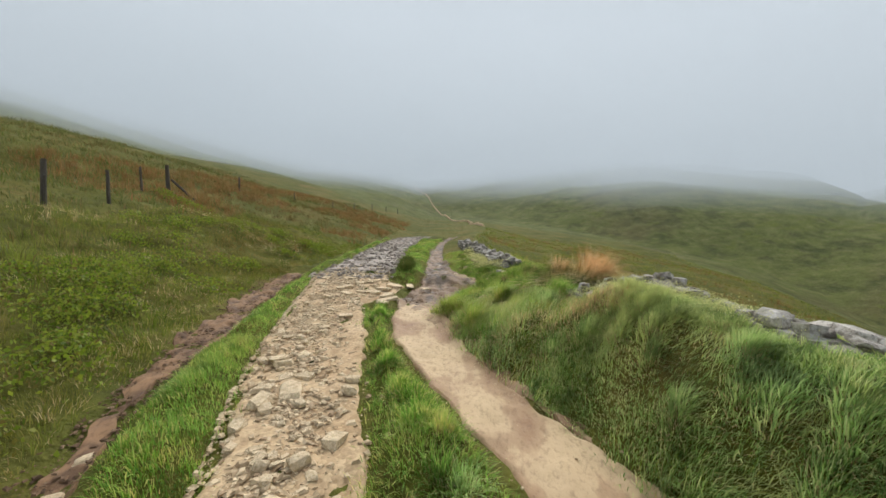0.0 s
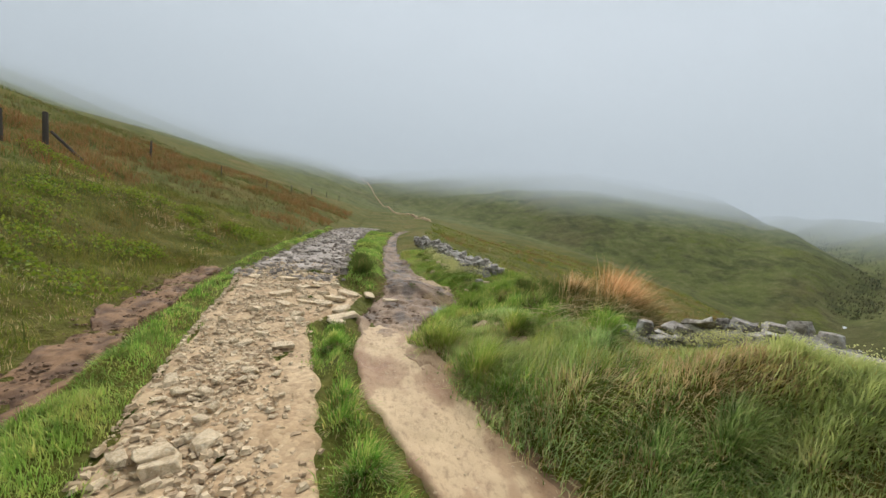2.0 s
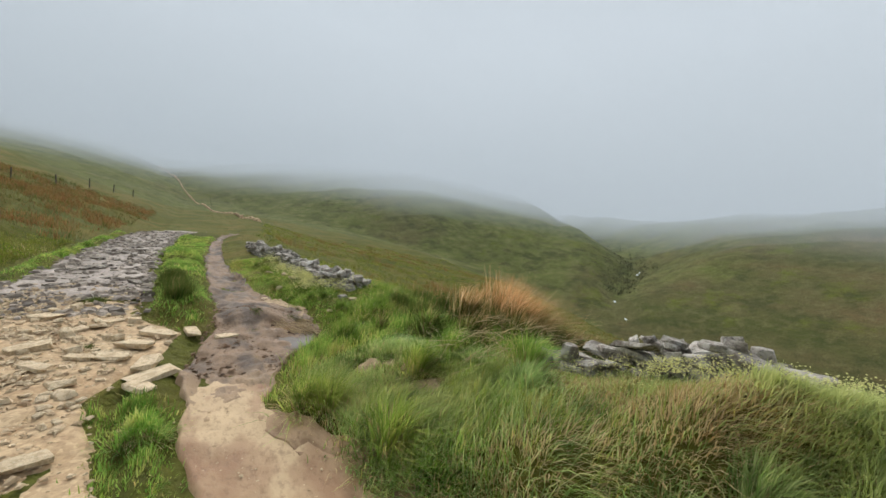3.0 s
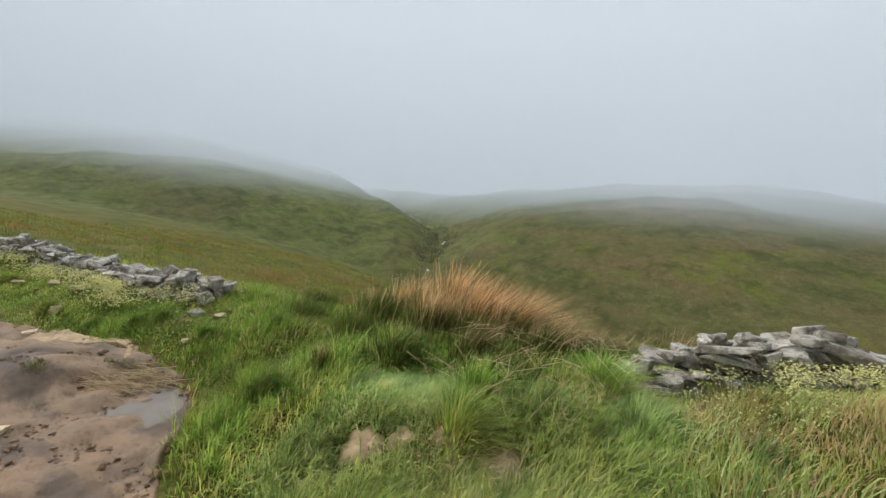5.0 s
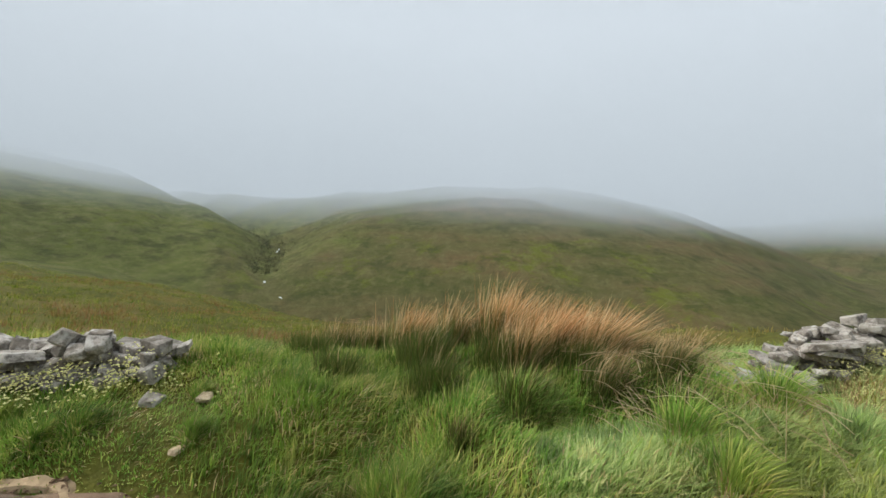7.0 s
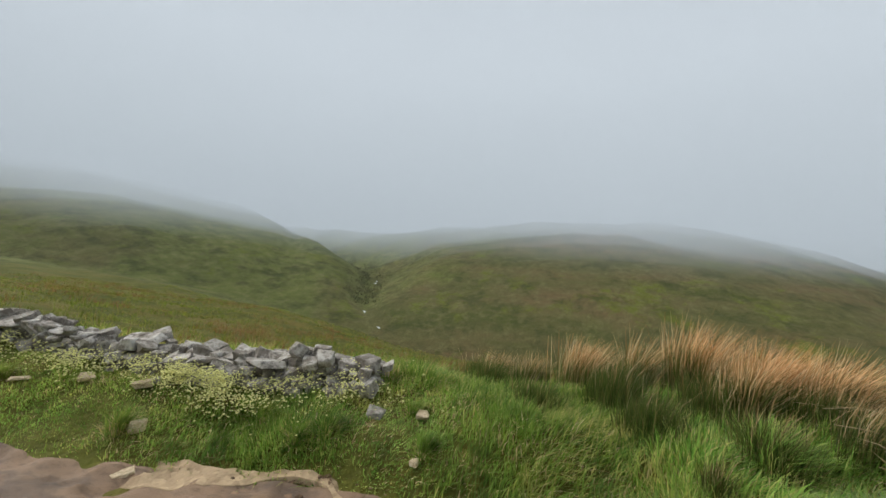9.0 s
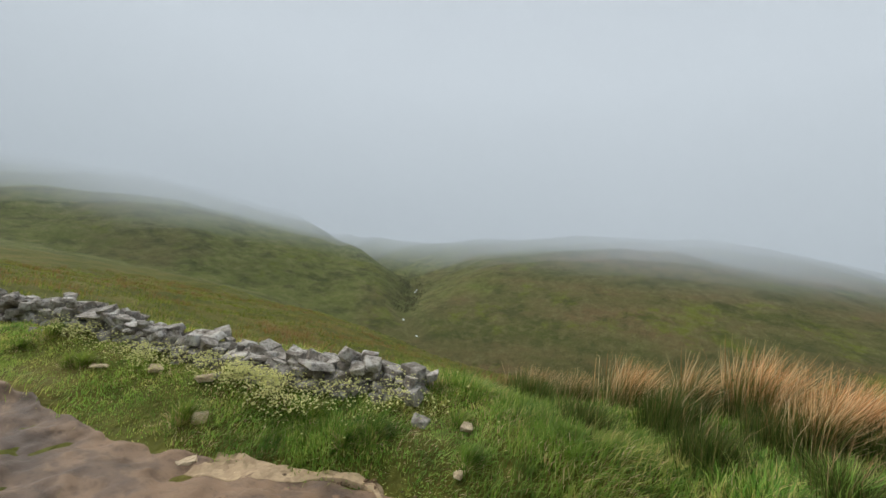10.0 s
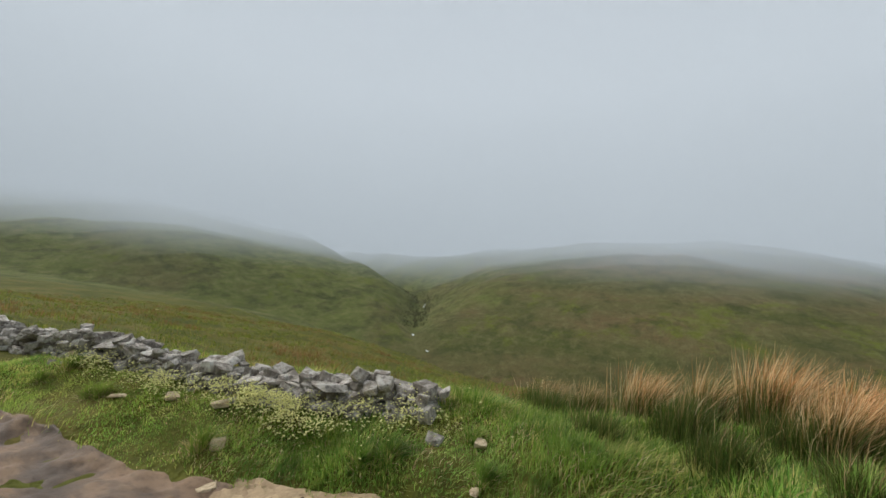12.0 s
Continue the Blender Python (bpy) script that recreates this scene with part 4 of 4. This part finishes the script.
meadow("grass", 22000, -4.6, 1.2, 0.8, 24, 9, LUSH, 0.17, 0.0078, 0.35, "short green grass between the wheel tracks", 23, between)
meadow("grass", 17000, -9.5, -2.0, 1.0, 20, 8, HILL_GRASS, 0.20, 0.006, 0.3, "tussocky green grass on the hillside above the rut", 24, lambda x, y: west(x, y) * np.interp(rut_l(y) - x, [0, 3, 6], [1, 0.7, 0.3]))
meadow("dead_grass", 22000, -0.5, 4.2, 0.6, 16, 8, DEAD, 0.16, 0.0078, 0.9, "pale dead grass matted among the green", 31, lambda x, y: east(x, y) * (0.3 * (wave(x, y, 0.7, 8) + 0.4) + 0.55 * matted(x, y)).clip(0, 1), 0.9)
meadow("dead_grass", 7000, -9.5, -1.5, 1.0, 18, 8, DEAD, 0.17, 0.006, 0.5, "pale dead grass among the tussocks of the hillside", 32, lambda x, y: west(x, y) * (0.25 + 0.9 * wave(x, y, 1.1, 8)).clip(0, 1), 0.9)
meadow("dead_grass", 700, 0.2, 1.3, 6.0, 7.8, 9, DEAD, 0.09, 0.005, 0.6, "bleached bare patches of dry grass on the bank", 33, lambda x, y: east(x, y) * (wave(x, y, 0.4, 4) > 0.1), 1.0)
meadow("grass", 9000, -30, -4, 0, 48, 7, ROUGH_GRASS, 0.34, 0.018, 0.3, "rough brown and green hill grass", 25, lambda x, y: west(x, y) * np.interp(rut_l(y) - x, [0, 2, 5], [0.15, 0.5, 1.0]), clump=0.1)
meadow("grass", 6000, -17, -4, 13, 46, 9, RUSSET, 0.42, 0.016, 0.3, "russet moor grass in a band across the slope", 26, lambda x, y: west(x, y) * (wave(x, y, 3.5, 1) > -0.3) * smooth(13, 17, y) * smooth(0.2, 1.5, rut_l(y) - x), clump=0.1)
meadow("grass", 9000, 1.5, 26, 2, 46, 7, HILL_GRASS, 0.26, 0.016, 0.4, "rough green grass on the slope down to the valley", 27, lambda x, y: smooth(0.2, 0.8, x - bank_x(y)), clump=0.09)
meadow("grass", 3600, 1.6, 22, 8, 46, 9, RUSSET, 0.36, 0.012, 0.5, "russet grass on the slope below the wall", 28, lambda x, y: smooth(0.6, 1.2, x - bank_x(y)) * (wave(x, y, 2.5, 6) + 0.5 * wave(x, y, 7, 2) > 0.3), clump=0.09)


def earth_patch(cx, cy, r, lift=0.03):
    """A bare, bleached mound of sandy soil in the turf."""
    a, q = np.meshgrid(np.linspace(0, 2 * math.pi, 25), np.linspace(0, 1, 8), indexing="ij")
    k = r * q * (1 + 0.15 * np.sin(3 * a + cx * 9) + 0.1 * np.sin(7 * a))
    x, y = cx + k * np.cos(a), cy + k * np.sin(a)
    z = height(x, y) + lift * (1 - q ** 3) - 0.04 * q ** 3 + 0.012 * wave(x, y, 0.05)
    me = mesh_from("earth_patch", np.stack([x.ravel(), y.ravel(), z.ravel()], 1), grid_faces(25, 8), SAND)
    return tagged(new("earth_patch", me), "bare patch of bleached sandy soil in the bank", "soil", kind="structure")


SAND = gravel_material("bleached_sand", (0.48, 0.36, 0.22), (0.31, 0.21, 0.12))
strip("sandy_edge", 9.5, 11.7, lambda y: clay_r(y) - 0.26 + 0.1 * np.sin(5 * y), lambda y: clay_r(y) + 0.06, SAND, 0.04, 0.07, "crumbling sandy edge of the footpath", "path", 0.03, 0.04)
for patch_ in PATCHES:
    earth_patch(*patch_)


# ---- rushes ----
def rush_clump(x, y, rad, tall, n, dry, seed, label, lean=0.5):
    """Upright rush stems with a share of dry straw-coloured ones leaning with the wind."""
    g = np.random.default_rng(seed)
    thing = tagged(new("rush_clump"), label, "rushes", "rush clumps")
    thing.location = (x, y, zat(x, y))
    for name, share, mat, k, wind in (("green_stem", 1.15 - 0.7 * dry, RUSH, 0.78, lean * 0.5), ("dry_stem", 0.95 * dry, STEM, 1.05, lean)):
        m = int(3.6 * n * share)
        if m < 3:
            continue
        o = g.normal(0, rad * 0.5, (m, 2))
        px, py = x + o[:, 0], y + o[:, 1]
        me = blades(name, o[:, 0], o[:, 1], height(px, py) - thing.location.z - 0.02, tall * k * g.uniform(0.45, 1.05, m), 0.0052 * g.uniform(0.7, 1.3, m), o / rad * 0.22, wind * g.uniform(0.3, 1.3, m), mat, g, 0.35)
        ob = new(name, me)
        ob.parent = thing
        tagged(ob, kind="stuff")
    return thing


CLUMPS = [(3.25, 8.72, 0.3, 0.9, 420, 0.7, 0.55), (2.85, 8.22, 0.18, 0.86, 240, 0.5, 0.5), (2.8, 7.72, 0.3, 1.0, 520, 0.6, 0.5), (2.5, 7.32, 0.26, 0.98, 460, 0.85, 0.8),
          (2.42, 6.95, 0.26, 0.88, 380, 0.9, 1.1), (2.5, 6.5, 0.3, 0.6, 300, 0.8, 1.3), (3.7, 9.3, 0.3, 0.6, 260, 0.6, 0.5),
          (2.95, 6.4, 0.3, 0.5, 300, 0.75, 1.0), (2.05, 7.58, 0.2, 0.74, 320, 0.6, 0.4), (3.3, 6.2, 0.32, 0.5, 280, 0.4, 0.7), (3.9, 5.6, 0.4, 0.5, 300, 0.6, 0.5), (4.0, 9.8, 0.45, 0.55, 300, 0.7, 0.4),
          (2.3, 8.4, 0.3, 0.62, 380, 0.08, 0.3), (2.2, 7.7, 0.3, 0.68, 420, 0.1, 0.35), (2.2, 7.1, 0.3, 0.6, 380, 0.2, 0.5), (1.75, 8.2, 0.26, 0.5, 320, 0.06, 0.3),
          (1.55, 7.55, 0.26, 0.5, 320, 0.15, 0.4), (1.9, 9.0, 0.28, 0.42, 300, 0.04, 0.3), (1.1, 7.95, 0.1, 0.36, 45, 0.8, 0.2), (2.0, 6.5, 0.24, 0.5, 260, 0.5, 0.6),
          (1.5, 6.6, 0.24, 0.4, 240, 0.3, 0.6), (2.6, 9.6, 0.3, 0.5, 300, 0.05, 0.3), (0.72, 8.5, 0.12, 0.34, 130, 0.12, 0.2), (-1.05, 10.7, 0.26, 0.4, 420, 0.02, 0.2),
          (-1.1, 11.5, 0.3, 0.38, 420, 0.02, 0.2), (-1.2, 12.6, 0.3, 0.34, 360, 0.02, 0.2), (-2.1, 11.4, 0.16, 0.2, 200, 0.02, 0.2), (1.75, 7.0, 0.2, 0.55, 200, 0.7, 0.8), (0.45, 9.8, 0.2, 0.2, 60, 1.0, 1.5), (-0.12, 9.45, 0.14, 0.14, 90, 0.0, 0.2), (-0.05, 9.8, 0.12, 0.16, 90, 0.0, 0.2), (-1.78, 9.05, 0.12, 0.12, 90, 0.0, 0.2), (-1.5, 8.25, 0.1, 0.1, 70, 0.0, 0.2)]
for i, (x_, y_, r_, t_, n_, d_, l_) in enumerate(CLUMPS):
    rush_clump(x_, y_, 0.66 * r_, 0.88 * t_, n_, d_, 300 + i,
               "tall clump of straw-coloured dry rushes bent by the wind" if d_ > 0.5 else "clump of dark green rushes among the grass" if d_ < 0.2 else "clump of green rushes with dry tan tips", l_)


def fallen_stems(n, x0, x1, y0, y1, lift, seed, label, heading=0.5, scatter=0.8):
    """Dry stems blown over, lying criss-cross on the grass."""
    g = np.random.default_rng(seed)
    x, y = g.uniform(x0, x1, n), g.uniform(y0, y1, n)
    a = heading + g.normal(0, scatter, n)
    s = g.uniform(0.2, 0.5, n)[:, None]
    way = np.stack([np.cos(a), np.sin(a), g.normal(0.1, 0.22, n)], 1)
    root = np.stack([x, y, height(x, y) + lift * g.uniform(0.6, 1.2, n)], 1) - way * s / 2
    side = np.stack([-np.sin(a), np.cos(a), np.zeros(n)], 1) * g.uniform(0.0013, 0.0024, n)[:, None]
    mid = root + way * s * 0.5 + np.array([0, 0, 0.02])
    tip = root + way * s
    up = np.array([0, 0, 0.004])
    v = np.stack([root - side, root + side, root + up, mid - side, mid + side, mid + up, tip], 1).reshape(-1, 3)
    f = np.array([(0, 1, 4), (0, 4, 3), (1, 2, 5), (1, 5, 4), (2, 0, 3), (2, 3, 5), (3, 4, 6), (4, 5, 6), (5, 3, 6)])
    f = (f[None] + 7 * np.arange(n)[:, None, None]).reshape(-1, 3)
    return tagged(new("fallen_stems", mesh_from("fallen_stems", v, f, DRY_STEM)), label, "dry stems", kind="stuff")


DRY_STEM = blade_material("bleached_stem", [(0.4, 0.3, 0.16), (0.52, 0.42, 0.25), (0.62, 0.52, 0.34), (0.5, 0.34, 0.17)], bright=1.1)
fallen_stems(150, 1.1, 2.5, 5.9, 7.1, 0.2, 61, "bleached rush stems blown over among the green grass", 0.3)
fallen_stems(160, 0.15, 0.65, 9.25, 9.75, 0.03, 62, "heap of dry brown stems lying on the wet path", 2.2, 0.35)


# ---- tussocks ----
def tussock(x, y, rad, tall, n, seed):
    """A mound of long grass that droops outward over a skirt of dead blades."""
    g = np.random.default_rng(seed)
    thing = tagged(new("grass_tussock"), "drooping tussock of green grass with a pale dead skirt", "grass", "grass tussocks")
    thing.location = (x, y, zat(x, y))
    for name, m, mat, k, spread_out in (("green_tuft", n, PALE_GRASS if x > 0 and y < 5.7 else DEEP if y > 7.8 else LUSH, 1.0, 1.0), ("dead_skirt", n // 2, DEAD, 0.75, 1.7)):
        o = g.normal(0, rad * 0.32, (m, 2))
        far_ = np.hypot(o[:, 0], o[:, 1]) / rad
        z = height(x + o[:, 0], y + o[:, 1]) - thing.location.z + 0.35 * rad * (1 - far_ ** 2).clip(0, 1) * (0.4 if mat is DEAD else 1.0)
        me = blades(name, o[:, 0], o[:, 1], z - 0.03, tall * k * g.uniform(0.6, 1.2, m), 0.0062 * g.uniform(0.7, 1.3, m), o / rad * spread_out * 1.5, 0.6 * g.uniform(0.3, 1.3, m), mat, g, 0.5)
        ob = new(name, me)
        ob.parent = thing
        tagged(ob, kind="stuff")
    return thing


tuft_rng = random.Random(19)
for i in range(64):
    ty = tuft_rng.uniform(1.3, 9.2) if i < 50 else tuft_rng.uniform(9.5, 15)
    u = tuft_rng.random()
    if 6.2 < ty < 9.3 and i % 3:
        continue
    tx = float(clay_r(ty)) + 0.18 + u * max(0.3, float(bank_x(ty)) - 0.5 - float(clay_r(ty)))
    tussock(tx, ty, tuft_rng.uniform(0.16, 0.3) * (1 if i < 50 else 0.6), tuft_rng.uniform(0.22, 0.34) * (0.42 if ty < 4.2 else 0.55 if i >= 50 or ty < 5.8 else 1), 420 if i < 50 else 240, 700 + i)
for i in range(16):
    ty = tuft_rng.uniform(2.4, 7.0)
    tussock((float(grav_r(ty)) + float(clay_l(ty))) / 2 + tuft_rng.uniform(-0.12, 0.12), ty, 0.2, 0.14, 220, 800 + i)


# ---- bilberry ----
def bilberry(x, y, rad, tall, n, seed):
    g = np.random.default_rng(seed)
    o = g.normal(0, rad * 0.45, (n, 2))
    up = tall * (1 - (np.hypot(o[:, 0], o[:, 1]) / (rad * 1.6)) ** 2).clip(0.1, 1) * g.uniform(0.35, 1.1, n)
    c = np.stack([o[:, 0], o[:, 1], height(x + o[:, 0], y + o[:, 1]) - zat(x, y) + up], 1)
    a, b = g.normal(size=(n, 3)), g.normal(size=(n, 3))
    a /= np.linalg.norm(a, axis=1, keepdims=True)
    b -= (a * b).sum(1, keepdims=True) * a
    b /= np.linalg.norm(b, axis=1, keepdims=True)
    s = g.uniform(0.02, 0.04, n)[:, None]
    v = np.stack([c - a * s, c + b * s * 0.55 + np.array([0, 0, 0.006]), c + a * s, c - b * s * 0.55], 1).reshape(-1, 3)
    f = (np.array([(0, 1, 2), (0, 2, 3)])[None] + 4 * np.arange(n)[:, None, None]).reshape(-1, 3)
    ob = new("bilberry_bush", mesh_from("bilberry_bush", v, f, LEAF))
    ob.location = (x, y, zat(x, y))
    return tagged(ob, "low yellow-green bilberry bush on the hillside", "bush", "bilberry bushes")


bush_rng = random.Random(4)
for i in range(46):
    by_ = bush_rng.uniform(2.5, 17)
    bx_ = float(rut_l(by_)) - 0.5 - abs(bush_rng.gauss(0, 2.2))
    bilberry(bx_, by_, bush_rng.uniform(0.3, 0.65), bush_rng.uniform(0.16, 0.34), 420, 500 + i)


# ---- flowers ----
def flowers(n, spots, seed):
    """Cream heads of bedstraw, in patches."""
    g = np.random.default_rng(seed)
    k = g.integers(0, len(spots), n)
    s = np.array(spots)
    x, y = s[k, 0] + g.normal(0, 1.0, n) * s[k, 2], s[k, 1] + g.normal(0, 1.0, n) * s[k, 3]
    thick = g.random(n) < (0.5 + 0.9 * wave(x, y, 0.16, 3)).clip(0.1, 1)
    x, y = x[thick], y[thick]
    n = len(x)
    z = height(x, y) + g.uniform(0.11, 0.22, n)
    r = (g.uniform(0.0035, 0.0075, n) * np.where(y > 9, 1.7, 1.0))[:, None, None]
    v = (np.array([(1, 0, 0), (0, 1, 0), (-1, 0, 0), (0, -1, 0), (0, 0, 0.7), (0, 0, -0.5)])[None] * r + np.stack([x, y, z], 1)[:, None]).reshape(-1, 3)
    f = (np.array([(0, 1, 4), (1, 2, 4), (2, 3, 4), (3, 0, 4), (1, 0, 5), (2, 1, 5), (3, 2, 5), (0, 3, 5)])[None] + 6 * np.arange(n)[:, None, None]).reshape(-1, 3)
    return tagged(new("bedstraw_flowers", mesh_from("bedstraw_flowers", v, f, PETAL)), "tiny cream bedstraw flowers in the grass by the walls", "flowers", kind="stuff")


flowers(15000, [(2.02, 5.05, 0.14, 0.2), (2.15, 4.6, 0.12, 0.25), (2.22, 4.15, 0.1, 0.3), (2.2, 3.6, 0.12, 0.35), (0.98, 11.9, 0.1, 0.25), (1.0, 11.7, 0.1, 0.3), (1.08, 11.3, 0.09, 0.22), (0.8, 13.0, 0.09, 0.25), (1.32, 10.6, 0.18, 0.35), (0.8, 14.2, 0.1, 0.4),
               (0.95, 12.4, 0.12, 0.4), (1.0, 11.5, 0.12, 0.3), (1.72, 5.2, 0.14, 0.2), (1.9, 4.85, 0.14, 0.22), (2.35, 4.2, 0.12, 0.4)], 9)


# ---- stream ----
def stream_reach(d0, d1, wide):
    """A stretch of white water down the bed of the clough."""
    n = 14
    dist = np.linspace(d0, d1, n)
    h = np.radians(brook_head(dist)) + 0.003 * np.sin(dist * 1.7)
    x, y = -1 + dist * np.sin(h), 6 + dist * np.cos(h)
    px, py = np.cos(h) * wide / 2, -np.sin(h) * wide / 2
    z = height(x, y) + 0.22
    v = np.concatenate([np.stack([x - px, y - py, z], 1), np.stack([x + px, y + py, z], 1)])
    f = np.array([(i, i + 1, n + i + 1, n + i) for i in range(n - 1)])
    return tagged(new("stream", mesh_from("stream", v, f, FOAM)), "white water of a stream in the far clough", "stream", kind="structure")


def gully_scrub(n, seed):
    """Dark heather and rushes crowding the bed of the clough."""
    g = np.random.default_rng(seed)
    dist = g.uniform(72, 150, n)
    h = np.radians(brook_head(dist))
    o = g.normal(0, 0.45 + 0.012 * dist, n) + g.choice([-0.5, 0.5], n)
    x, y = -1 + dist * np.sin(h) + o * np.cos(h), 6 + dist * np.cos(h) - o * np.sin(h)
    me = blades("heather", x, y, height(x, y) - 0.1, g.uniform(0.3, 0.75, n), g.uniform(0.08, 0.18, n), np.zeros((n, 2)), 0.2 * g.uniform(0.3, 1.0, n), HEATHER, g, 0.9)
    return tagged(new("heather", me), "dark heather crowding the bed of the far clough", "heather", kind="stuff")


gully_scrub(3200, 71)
for reach_ in ((90, 95, 0.45), (67, 68.2, 0.3), (60, 60.6, 0.25)):
    stream_reach(*reach_)
